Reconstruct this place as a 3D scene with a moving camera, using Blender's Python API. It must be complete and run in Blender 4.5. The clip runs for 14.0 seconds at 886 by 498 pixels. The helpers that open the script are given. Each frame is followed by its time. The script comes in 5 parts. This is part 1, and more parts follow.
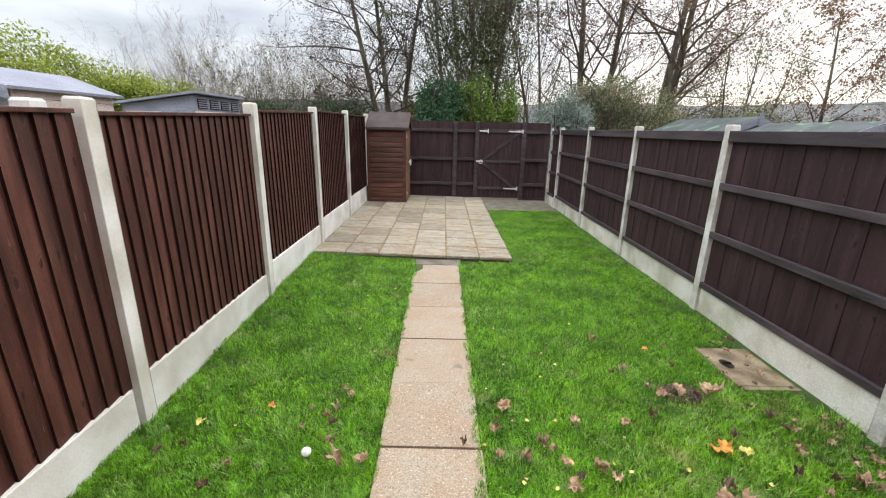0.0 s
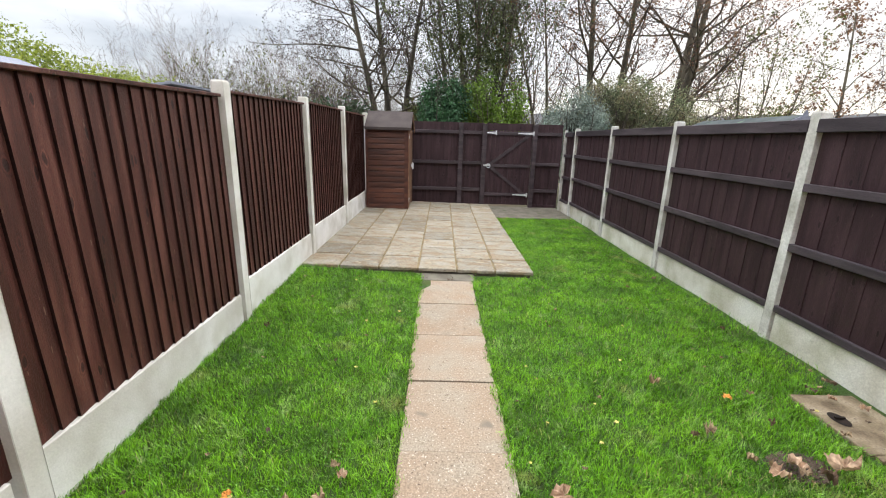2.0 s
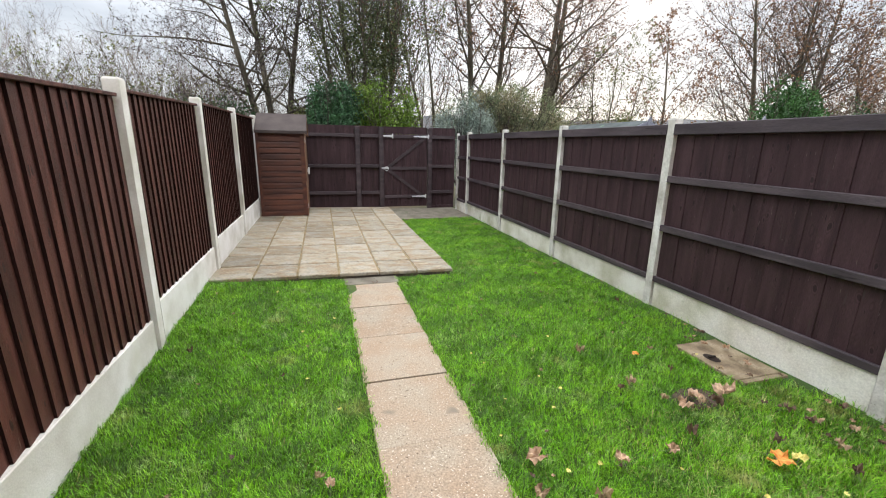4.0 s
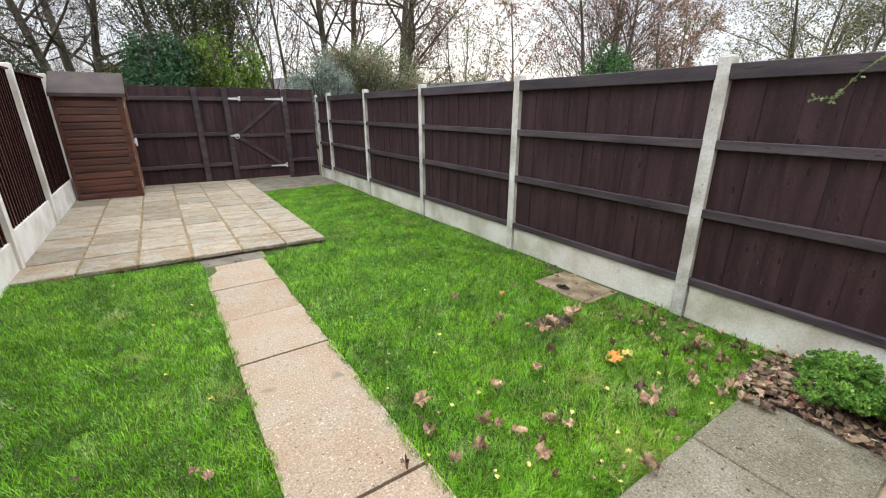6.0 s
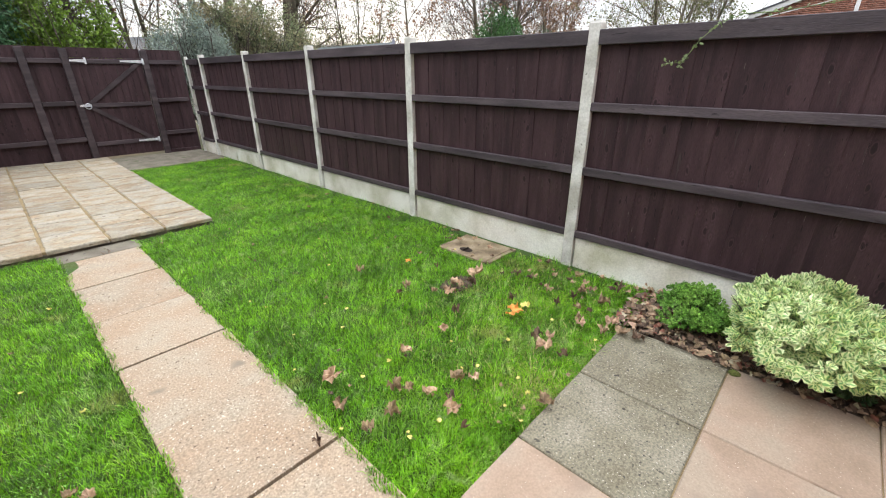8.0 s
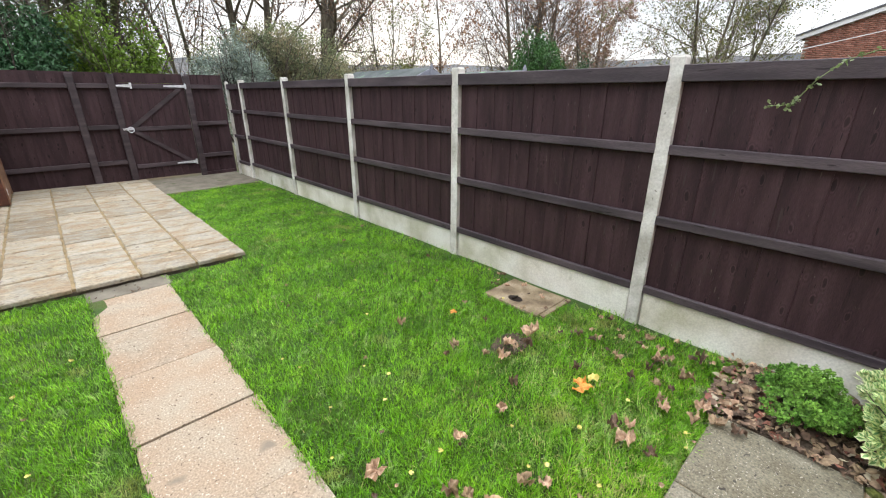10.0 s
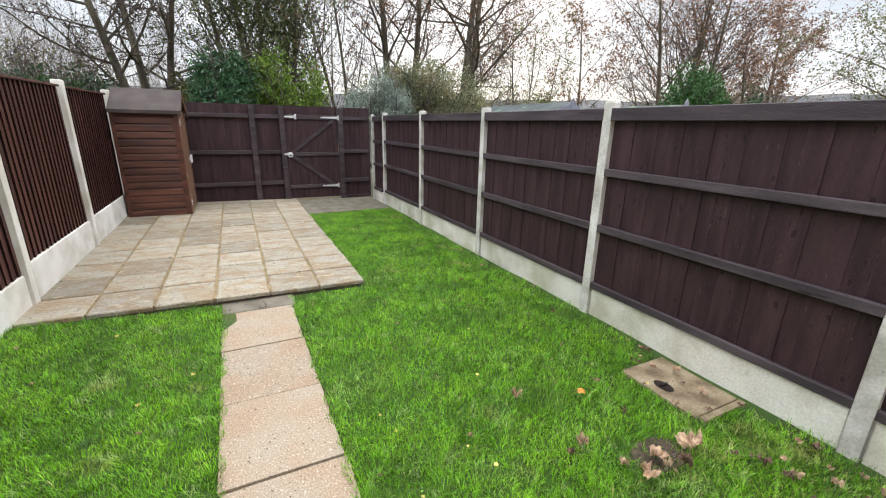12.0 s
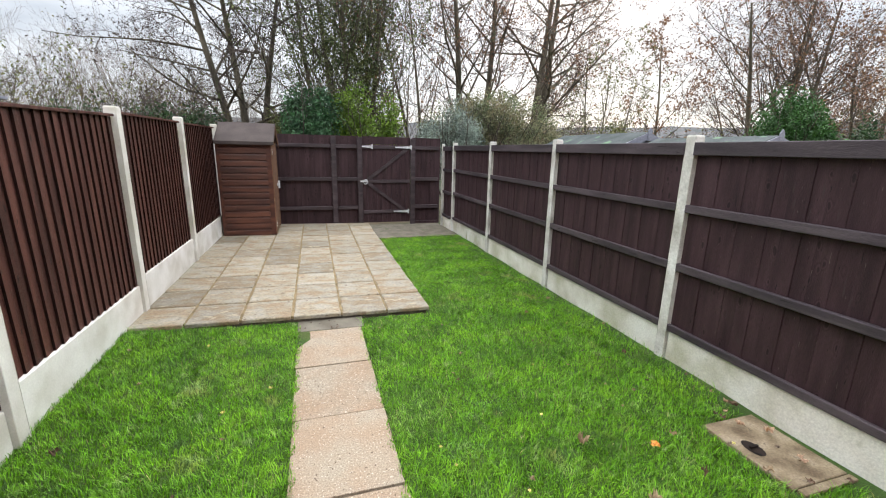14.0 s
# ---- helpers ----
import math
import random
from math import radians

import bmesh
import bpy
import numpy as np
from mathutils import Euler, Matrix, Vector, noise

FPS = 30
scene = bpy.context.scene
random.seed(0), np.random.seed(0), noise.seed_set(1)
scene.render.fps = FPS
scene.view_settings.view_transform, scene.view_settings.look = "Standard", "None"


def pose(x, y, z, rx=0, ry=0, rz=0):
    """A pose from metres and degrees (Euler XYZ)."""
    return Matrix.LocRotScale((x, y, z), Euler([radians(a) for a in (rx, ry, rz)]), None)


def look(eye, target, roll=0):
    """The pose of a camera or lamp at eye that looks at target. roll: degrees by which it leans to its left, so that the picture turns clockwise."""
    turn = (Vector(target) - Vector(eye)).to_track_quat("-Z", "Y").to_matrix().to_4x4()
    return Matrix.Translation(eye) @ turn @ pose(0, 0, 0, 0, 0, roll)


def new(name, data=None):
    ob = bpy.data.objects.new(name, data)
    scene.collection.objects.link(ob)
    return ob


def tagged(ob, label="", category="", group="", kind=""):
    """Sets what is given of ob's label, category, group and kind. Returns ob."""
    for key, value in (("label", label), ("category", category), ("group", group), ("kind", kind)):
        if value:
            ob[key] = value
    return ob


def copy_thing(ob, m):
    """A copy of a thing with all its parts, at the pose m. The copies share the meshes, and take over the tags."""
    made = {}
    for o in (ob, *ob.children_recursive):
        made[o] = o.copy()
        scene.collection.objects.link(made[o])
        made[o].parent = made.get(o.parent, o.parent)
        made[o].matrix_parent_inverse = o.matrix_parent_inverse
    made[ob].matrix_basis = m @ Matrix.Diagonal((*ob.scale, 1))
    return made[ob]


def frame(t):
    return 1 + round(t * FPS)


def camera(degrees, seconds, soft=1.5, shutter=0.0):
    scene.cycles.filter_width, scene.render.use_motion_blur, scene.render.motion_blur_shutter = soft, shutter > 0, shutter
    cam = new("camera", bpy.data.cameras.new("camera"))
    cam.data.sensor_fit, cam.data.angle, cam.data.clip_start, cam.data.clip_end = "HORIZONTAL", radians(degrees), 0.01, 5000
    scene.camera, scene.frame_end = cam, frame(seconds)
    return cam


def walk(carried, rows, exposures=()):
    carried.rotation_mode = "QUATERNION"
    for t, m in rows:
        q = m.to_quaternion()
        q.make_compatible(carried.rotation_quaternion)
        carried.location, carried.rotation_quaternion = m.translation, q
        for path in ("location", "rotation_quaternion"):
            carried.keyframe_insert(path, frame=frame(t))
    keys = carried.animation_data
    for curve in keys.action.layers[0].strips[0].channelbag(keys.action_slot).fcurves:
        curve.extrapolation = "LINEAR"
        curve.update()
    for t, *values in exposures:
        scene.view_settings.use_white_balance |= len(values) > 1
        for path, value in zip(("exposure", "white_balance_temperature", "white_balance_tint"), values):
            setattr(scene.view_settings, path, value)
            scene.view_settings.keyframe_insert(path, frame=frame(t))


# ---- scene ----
cam = camera(94.0, 14.0, soft=1.1)
PATH = [
    (0, (0.187, 0.19, 1.701), (0.19, 2.112, 1.145), 1.3),
    (0.5, (0.14, 0.391, 1.691), (0.135, 2.315, 1.146), 1.4),
    (1, (0.096, 0.619, 1.587), (0.087, 2.546, 1.049), 1.5),
    (1.5, (0.103, 0.84, 1.555), (0.097, 2.768, 1.023), 1.7),
    (2, (0.039, 0.942, 1.535), (0.052, 2.874, 1.018), 1.6),
    (4.5, (-0.376, 0.877, 1.527), (0.315, 2.688, 1.032), 0.8),
    (5, (-0.38, 0.895, 1.532), (0.434, 2.645, 1.007), 0.4),
    (5.5, (-0.331, 0.878, 1.509), (0.596, 2.553, 0.93), -0.1),
    (6, (-0.304, 0.858, 1.476), (0.75, 2.432, 0.836), -0.1),
    (6.5, (-0.262, 0.826, 1.449), (0.908, 2.284, 0.738), -0.1),
    (7, (-0.245, 0.808, 1.422), (1.027, 2.143, 0.648), -0.1),
    (9.5, (-0.253, 1.05, 1.582), (1.112, 2.288, 0.804), -0.2),
    (10, (-0.107, 1.227, 1.587), (1.176, 2.588, 0.879), 0.1),
    (10.5, (0.004, 1.405, 1.571), (1.169, 2.896, 0.924), 0.4),
    (11, (0.036, 1.535, 1.58), (1.076, 3.132, 0.973), 0.6),
    (11.5, (0.076, 1.587, 1.579), (1.013, 3.255, 0.995), 0.9),
    (12, (0.082, 1.601, 1.593), (0.936, 3.316, 1.018), 1.2),
    (12.5, (0.074, 1.594, 1.6), (0.845, 3.352, 1.039), 1.0),
    (13, (0.068, 1.588, 1.62), (0.758, 3.385, 1.081), 1.0),
    (13.5, (0.057, 1.59, 1.632), (0.683, 3.422, 1.128), 1.2),
    (14, (0.047, 1.591, 1.645), (0.625, 3.449, 1.181), 1.3),
]
walk(cam, [(t, look(eye, target, roll)) for t, eye, target, roll in PATH],
     exposures=[(0, 0.88), (2, 0.92), (4.5, 0.9), (7, 1.02), (9.5, 1.07), (11, 1.02), (14, 0.96)])

# ---- light ----
scene.view_settings.exposure = 0.92
world = bpy.data.worlds.new("overcast_sky")
scene.world = world
world.use_nodes = True
wn, wl = world.node_tree.nodes, world.node_tree.links
wn.clear()
SUN_TURN = radians(35)      # from north towards the east
SUN_HIGH = radians(24)
w_out, w_bg = wn.new("ShaderNodeOutputWorld"), wn.new("ShaderNodeBackground")
w_sky, w_mix, w_co = wn.new("ShaderNodeTexSky"), wn.new("ShaderNodeMix"), wn.new("ShaderNodeTexCoord")
w_map, w_noise, w_ramp = wn.new("ShaderNodeMapping"), wn.new("ShaderNodeTexNoise"), wn.new("ShaderNodeValToRGB")
w_sky.sky_type = "NISHITA"
w_sky.sun_disc = False
w_sky.sun_elevation, w_sky.sun_rotation = SUN_HIGH, SUN_TURN
w_map.inputs["Scale"].default_value = (1.6, 1.6, 5.5)
w_noise.inputs["Scale"].default_value = 1.5
w_noise.inputs["Detail"].default_value = 7.0
w_noise.inputs["Roughness"].default_value = 0.52
w_ramp.color_ramp.elements[0].position = 0.36
w_ramp.color_ramp.elements[0].color = (0.47, 0.50, 0.55, 1)
w_ramp.color_ramp.elements[1].position = 0.62
w_ramp.color_ramp.elements[1].color = (0.86, 0.88, 0.92, 1)
w_gain = wn.new("ShaderNodeVectorMath")
w_gain.operation = "SCALE"
w_gain.inputs["Scale"].default_value = 1.0
w_split, w_rise = wn.new("ShaderNodeSeparateXYZ"), wn.new("ShaderNodeMapRange")
w_rise.inputs["From Min"].default_value, w_rise.inputs["From Max"].default_value = 0.32, 0.95
w_rise.inputs["To Min"].default_value, w_rise.inputs["To Max"].default_value = 7.5, 42.0
wl.new(w_co.outputs["Generated"], w_split.inputs[0])
wl.new(w_split.outputs["Z"], w_rise.inputs["Value"])
wl.new(w_rise.outputs["Result"], w_gain.inputs["Scale"])
w_mix.data_type = "RGBA"
w_mix.inputs[0].default_value = 0.86
wl.new(w_co.outputs["Generated"], w_map.inputs["Vector"])
wl.new(w_map.outputs["Vector"], w_noise.inputs["Vector"])
wl.new(w_noise.outputs["Fac"], w_ramp.inputs["Fac"])
wl.new(w_ramp.outputs["Color"], w_gain.inputs[0])
wl.new(w_sky.outputs["Color"], w_mix.inputs[6])
wl.new(w_gain.outputs["Vector"], w_mix.inputs[7])
wl.new(w_mix.outputs[2], w_bg.inputs["Color"])
w_bg.inputs["Strength"].default_value = 0.1
wl.new(w_bg.outputs["Background"], w_out.inputs["Surface"])

sun_data = bpy.data.lights.new("sun", "SUN")
sun_data.energy, sun_data.angle, sun_data.color = 1.5, radians(20), (1.0, 0.95, 0.88)
sun = new("sun", sun_data)
sun.matrix_world = look((40 * math.sin(SUN_TURN) * math.cos(SUN_HIGH), 40 * math.cos(SUN_TURN) * math.cos(SUN_HIGH), 40 * math.sin(SUN_HIGH)), (0, 0, 0))


# ---- materials ----
def material(name, colours, scale=3.0, rough=0.8, bump=0.3, fine=60.0, stretch=(1, 1, 1), per_object=0.0,
             per_island=0.0, spots=None, metal=0.0, spread=(0.35, 0.65), fine_mix=0.25, world_space=True, spec=0.4, bump_size=0.004, knots=0.0):
    """Base colour from a coarse noise between two or three colours, a fine grain on top, and relief."""
    m = bpy.data.materials.new(name)
    m.use_nodes = True
    n, l = m.node_tree.nodes, m.node_tree.links
    bsdf = n["Principled BSDF"]
    bsdf.inputs["Metallic"].default_value = metal
    bsdf.inputs["Specular IOR Level"].default_value = spec
    geo, info, mapping = n.new("ShaderNodeNewGeometry"), n.new("ShaderNodeObjectInfo"), n.new("ShaderNodeMapping")
    co = n.new("ShaderNodeTexCoord")
    mapping.inputs["Scale"].default_value = stretch
    l.new(geo.outputs["Position"] if world_space else co.outputs["Object"], mapping.inputs["Vector"])
    vec = mapping.outputs["Vector"]
    shift = n.new("ShaderNodeVectorMath")
    shift.operation = "ADD"
    amount = n.new("ShaderNodeMath")
    amount.operation = "MULTIPLY"
    amount.inputs[1].default_value = 37.0
    l.new(info.outputs["Random"], amount.inputs[0])
    l.new(vec, shift.inputs[0])
    l.new(amount.outputs[0], shift.inputs[1])
    if per_object:
        vec = shift.outputs[0]
    big, small = n.new("ShaderNodeTexNoise"), n.new("ShaderNodeTexNoise")
    big.inputs["Scale"].default_value, big.inputs["Detail"].default_value = scale, 5
    small.inputs["Scale"].default_value, small.inputs["Detail"].default_value = fine, 4
    l.new(vec, big.inputs["Vector"])
    l.new(vec, small.inputs["Vector"])
    ramp = n.new("ShaderNodeValToRGB")
    e = ramp.color_ramp.elements
    e[0].position, e[1].position = spread
    e[0].color, e[1].color = (*colours[0], 1), (*colours[-1], 1)
    if len(colours) == 3:
        mid = e.new(sum(spread) / 2)
        mid.color = (*colours[1], 1)
    l.new(big.outputs["Fac"], ramp.inputs["Fac"])
    grain = n.new("ShaderNodeMapRange")
    grain.inputs["From Min"].default_value, grain.inputs["From Max"].default_value = 0.3, 0.7
    grain.inputs["To Min"].default_value, grain.inputs["To Max"].default_value = 1 - fine_mix, 1 + fine_mix
    l.new(small.outputs["Fac"], grain.inputs["Value"])
    factor = grain.outputs["Result"]
    for amount_of, source in ((per_object, info.outputs["Random"]), (per_island, geo.outputs["Random Per Island"])):
        if amount_of:
            vary, both = n.new("ShaderNodeMapRange"), n.new("ShaderNodeMath")
            vary.inputs["To Min"].default_value, vary.inputs["To Max"].default_value = 1 - amount_of, 1 + amount_of
            both.operation = "MULTIPLY"
            l.new(source, vary.inputs["Value"])
            l.new(factor, both.inputs[0])
            l.new(vary.outputs["Result"], both.inputs[1])
            factor = both.outputs[0]
    tint = n.new("ShaderNodeVectorMath")
    tint.operation = "SCALE"
    l.new(ramp.outputs["Color"], tint.inputs[0])
    l.new(factor, tint.inputs["Scale"])
    colour = tint.outputs["Vector"]
    for s_scale, s_limit, s_width, s_colour in spots or ():
        dots, cut, mix = n.new("ShaderNodeTexNoise"), n.new("ShaderNodeMapRange"), n.new("ShaderNodeMix")
        dots.inputs["Scale"].default_value, dots.inputs["Detail"].default_value = s_scale, 2
        cut.inputs["From Min"].default_value, cut.inputs["From Max"].default_value = s_limit, s_limit + s_width
        mix.data_type = "RGBA"
        mix.inputs[7].default_value = (*s_colour, 1)
        l.new(vec, dots.inputs["Vector"])
        l.new(dots.outputs["Fac"], cut.inputs["Value"])
        l.new(cut.outputs["Result"], mix.inputs[0])
        l.new(colour, mix.inputs[6])
        colour = mix.outputs[2]
    if knots:
        place, cells, k_map = n.new("ShaderNodeVectorMath"), n.new("ShaderNodeTexVoronoi"), n.new("ShaderNodeMapping")
        warp, warped = n.new("ShaderNodeTexNoise"), n.new("ShaderNodeMix")
        place.operation = "ADD"
        l.new(geo.outputs["Position"], place.inputs[0])
        l.new(amount.outputs[0], place.inputs[1])
        k_map.inputs["Scale"].default_value = (12.0, 12.0, 5.2)
        l.new(place.outputs[0], k_map.inputs["Vector"])
        warp.inputs["Scale"].default_value = 1.6
        warped.data_type = "RGBA"
        warped.blend_type = "ADD"
        warped.inputs[0].default_value = 0.30
        l.new(k_map.outputs["Vector"], warp.inputs["Vector"])
        l.new(k_map.outputs["Vector"], warped.inputs[6])
        l.new(warp.outputs["Color"], warped.inputs[7])
        cells.inputs["Scale"].default_value = 1.0
        l.new(warped.outputs[2], cells.inputs["Vector"])
        rings = n.new("ShaderNodeValToRGB")
        k = rings.color_ramp.elements
        k[0].position, k[0].color = 0.06, (0.30, 0.28, 0.28, 1)
        k[1].position, k[1].color = 0.40, (1, 1, 1, 1)
        for at, v in ((0.13, 0.45), (0.17, 1.45), (0.22, 0.80), (0.28, 1.15)):
            k.new(at).color = (v, v, v, 1)
        marked = n.new("ShaderNodeMix")
        marked.data_type = "RGBA"
        marked.blend_type = "MULTIPLY"
        marked.inputs[0].default_value = knots
        l.new(cells.outputs["Distance"], rings.inputs["Fac"])
        l.new(colour, marked.inputs[6])
        l.new(rings.outputs["Color"], marked.inputs[7])
        colour = marked.outputs[2]
    l.new(colour, bsdf.inputs["Base Color"])
    rr = n.new("ShaderNodeMapRange")
    rr.inputs["To Min"].default_value, rr.inputs["To Max"].default_value = max(rough - 0.12, 0.05), min(rough + 0.12, 1)
    l.new(small.outputs["Fac"], rr.inputs["Value"])
    l.new(rr.outputs["Result"], bsdf.inputs["Roughness"])
    if bump:
        relief = n.new("ShaderNodeBump")
        relief.inputs["Strength"].default_value, relief.inputs["Distance"].default_value = bump, bump_size
        l.new(small.outputs["Fac"], relief.inputs["Height"])
        l.new(relief.outputs["Normal"], bsdf.inputs["Normal"])
    return m


def leafy(name, colours, through_light=0.35, per_island=0.35, scale=3.0, rough=0.55, spots=None, spread=(0.35, 0.65)):
    """A leaf surface: a share of the light passes through it."""
    m = material(name, colours, scale=scale, rough=rough, bump=0.0, fine=40, per_island=per_island, spots=spots, spread=spread)
    n, l = m.node_tree.nodes, m.node_tree.links
    bsdf, out = n["Principled BSDF"], n["Material Output"]
    thin, mix = n.new("ShaderNodeBsdfTranslucent"), n.new("ShaderNodeMixShader")
    mix.inputs[0].default_value = through_light
    source = bsdf.inputs["Base Color"].links[0].from_socket
    l.new(source, thin.inputs["Color"])
    l.new(bsdf.outputs[0], mix.inputs[1])
    l.new(thin.outputs[0], mix.inputs[2])
    l.new(mix.outputs[0], out.inputs["Surface"])
    return m


M_WOOD_FRONT = material("stained_wood_front", [(0.038, 0.0115, 0.0080), (0.064, 0.0200, 0.0145), (0.098, 0.036, 0.026)], scale=2.0, fine=45, stretch=(6, 6, 0.8), rough=0.62, per_object=0.14, bump=0.5, spots=[(7, 0.70, 0.05, (0.022, 0.010, 0.008)), (11, 0.72, 0.02, (0.15, 0.09, 0.065))], spec=0.26, knots=1.0)
# Sawn board edges coloured near black: the shade in the seams is painted in.
M_SHADED_EDGE = material("shaded_sawn_edge", [(0.012, 0.0055, 0.0045), (0.026, 0.011, 0.009)], scale=6, fine=60, rough=0.9, bump=0.6, spec=0.1)
M_WOOD_BACK = material("stained_wood_back", [(0.025, 0.0125, 0.0145), (0.037, 0.0185, 0.0210), (0.050, 0.0265, 0.0295)], scale=2.0, fine=45, stretch=(6, 6, 0.8), rough=0.62, per_object=0.07, bump=0.5, spots=[(6, 0.68, 0.06, (0.042, 0.029, 0.028)), (16, 0.735, 0.02, (0.09, 0.07, 0.06)), (13, 0.70, 0.03, (0.010, 0.006, 0.007))], spec=0.24, knots=0.85)
M_RAIL = material("stained_rail", [(0.029, 0.021, 0.025), (0.047, 0.035, 0.040), (0.068, 0.052, 0.057)], scale=2.0, fine=45, stretch=(6, 0.8, 6), rough=0.6, per_object=0.15, bump=0.5, spots=[(9, 0.68, 0.04, (0.012, 0.008, 0.008))])
M_RAIL_DARK = material("dark_stained_rail", [(0.024, 0.016, 0.018), (0.040, 0.027, 0.030), (0.060, 0.042, 0.046)], scale=2.0, fine=45, stretch=(0.8, 6, 6), rough=0.6, per_object=0.12, bump=0.5)
M_CONCRETE = material("pale_concrete", [(0.50, 0.47, 0.41), (0.60, 0.575, 0.525), (0.68, 0.66, 0.62)], scale=3, fine=90, rough=0.85, per_object=0.06, bump=0.3, fine_mix=0.06, spots=[(2.2, 0.60, 0.15, (0.47, 0.45, 0.36))])
M_POST = material("greyed_concrete_post", [(0.36, 0.345, 0.30), (0.50, 0.485, 0.44), (0.60, 0.59, 0.55)], scale=5, fine=70, rough=0.88, per_object=0.08, bump=0.5, fine_mix=0.14, spots=[(30, 0.70, 0.04, (0.27, 0.26, 0.23)), (4, 0.66, 0.1, (0.36, 0.35, 0.25))])
M_CONCRETE_OLD = material("weathered_concrete", [(0.42, 0.40, 0.30), (0.58, 0.555, 0.475), (0.68, 0.665, 0.60)], scale=2.6, fine=80, rough=0.88, per_object=0.08, bump=0.5, fine_mix=0.12, spots=[(5, 0.66, 0.12, (0.24, 0.25, 0.14))])
M_PATH = material("pink_buff_aggregate", [(0.250, 0.178, 0.118), (0.262, 0.200, 0.140), (0.265, 0.220, 0.162)], scale=3.5, fine=110, rough=0.92, per_object=0.07, bump=0.8, fine_mix=0.32, spots=[(85, 0.655, 0.03, (0.46, 0.39, 0.31)), (60, 0.685, 0.02, (0.10, 0.068, 0.045)), (6, 0.70, 0.08, (0.17, 0.135, 0.10))])
M_SLAB_GREY = material("grey_aggregate", [(0.128, 0.112, 0.074), (0.158, 0.142, 0.100), (0.196, 0.177, 0.132)], scale=4.0, fine=110, rough=0.94, per_object=0.05, bump=0.9, fine_mix=0.40, spots=[(90, 0.66, 0.03, (0.36, 0.33, 0.27)), (50, 0.67, 0.02, (0.06, 0.055, 0.042)), (17, 0.72, 0.02, (0.045, 0.04, 0.03))])
M_SLAB_PINK = material("salmon_concrete", [(0.225, 0.160, 0.112), (0.270, 0.196, 0.142), (0.265, 0.21, 0.155)], scale=3.5, fine=110, rough=0.92, per_object=0.06, bump=0.45, fine_mix=0.13, spots=[(3.2, 0.62, 0.12, (0.20, 0.145, 0.11)), (120, 0.71, 0.03, (0.46, 0.39, 0.31))])
M_RIVEN = material("riven_buff_stone", [(0.215, 0.155, 0.095), (0.232, 0.193, 0.135), (0.255, 0.229, 0.182)], scale=5.0, fine=38, stretch=(1, 1.6, 1), rough=0.7, per_object=0.22, bump=0.9, fine_mix=0.26, bump_size=0.012, spread=(0.38, 0.60), spots=[(9, 0.62, 0.08, (0.33, 0.28, 0.20)), (14, 0.67, 0.05, (0.13, 0.10, 0.065))])
M_JOINT = material("sandy_joint", [(0.13, 0.095, 0.045), (0.24, 0.175, 0.09)], scale=8, fine=120, rough=0.95)
M_MORTAR = material("dark_mortar_bed", [(0.07, 0.06, 0.05), (0.15, 0.12, 0.09)], scale=9, fine=60, rough=0.95, bump=0.9)
M_SOIL = material("damp_soil", [(0.055, 0.038, 0.025), (0.10, 0.07, 0.048)], scale=10, fine=90, rough=0.95, bump=1.0, bump_size=0.01)
M_TURF = material("turf_base", [(0.026, 0.045, 0.006), (0.032, 0.072, 0.007), (0.050, 0.072, 0.012)], scale=3, fine=90, rough=0.95, bump=1.0, bump_size=0.01)
M_FIELD = material("rough_ground", [(0.05, 0.055, 0.02), (0.09, 0.08, 0.035), (0.14, 0.10, 0.06)], scale=0.25, fine=5, rough=0.95)
M_GRASS = leafy("grass_blades", [(0.080, 0.205, 0.005), (0.136, 0.330, 0.007), (0.195, 0.405, 0.012)], through_light=0.3, per_island=0.62, scale=2.6, rough=0.5, spots=[(2.2, 0.62, 0.10, (0.28, 0.31, 0.08)), (9, 0.64, 0.05, (0.24, 0.36, 0.10)), (5, 0.66, 0.08, (0.055, 0.12, 0.02)), (24, 0.68, 0.04, (0.24, 0.40, 0.08))])
M_COARSE = leafy("coarse_blue_green_blades", [(0.12, 0.25, 0.025), (0.21, 0.38, 0.055), (0.30, 0.46, 0.11)], through_light=0.25, per_island=0.4, scale=9, rough=0.45)
M_STRAW = leafy("straw_blades", [(0.30, 0.29, 0.09), (0.46, 0.42, 0.18)], through_light=0.2, per_island=0.3, scale=9)
M_STRIP = material("grey_cement", [(0.10, 0.085, 0.062), (0.165, 0.145, 0.112)], scale=5, fine=90, rough=0.9, bump=0.4, fine_mix=0.1, spots=[(22, 0.71, 0.02, (0.04, 0.035, 0.03))])
M_COVER = material("stained_concrete_cover", [(0.12, 0.085, 0.050), (0.205, 0.155, 0.095), (0.28, 0.225, 0.15)], scale=7, fine=80, rough=0.9, bump=0.5, spots=[(14, 0.68, 0.05, (0.09, 0.07, 0.05))])
M_IRON = material("rusty_iron", [(0.012, 0.010, 0.009), (0.04, 0.025, 0.018)], scale=20, fine=90, rough=0.7, metal=0.5)
M_GALV = material("galvanised_steel", [(0.55, 0.56, 0.58), (0.75, 0.76, 0.78)], scale=15, fine=90, rough=0.4, metal=0.6, bump=0.1)
M_SHED = material("red_brown_shiplap", [(0.038, 0.0115, 0.0065), (0.066, 0.0205, 0.011), (0.100, 0.034, 0.018)], scale=2.0, fine=40, stretch=(0.8, 6, 6), rough=0.55, per_object=0.16, bump=0.5, knots=0.4, spots=[(7, 0.70, 0.05, (0.04, 0.015, 0.010))])
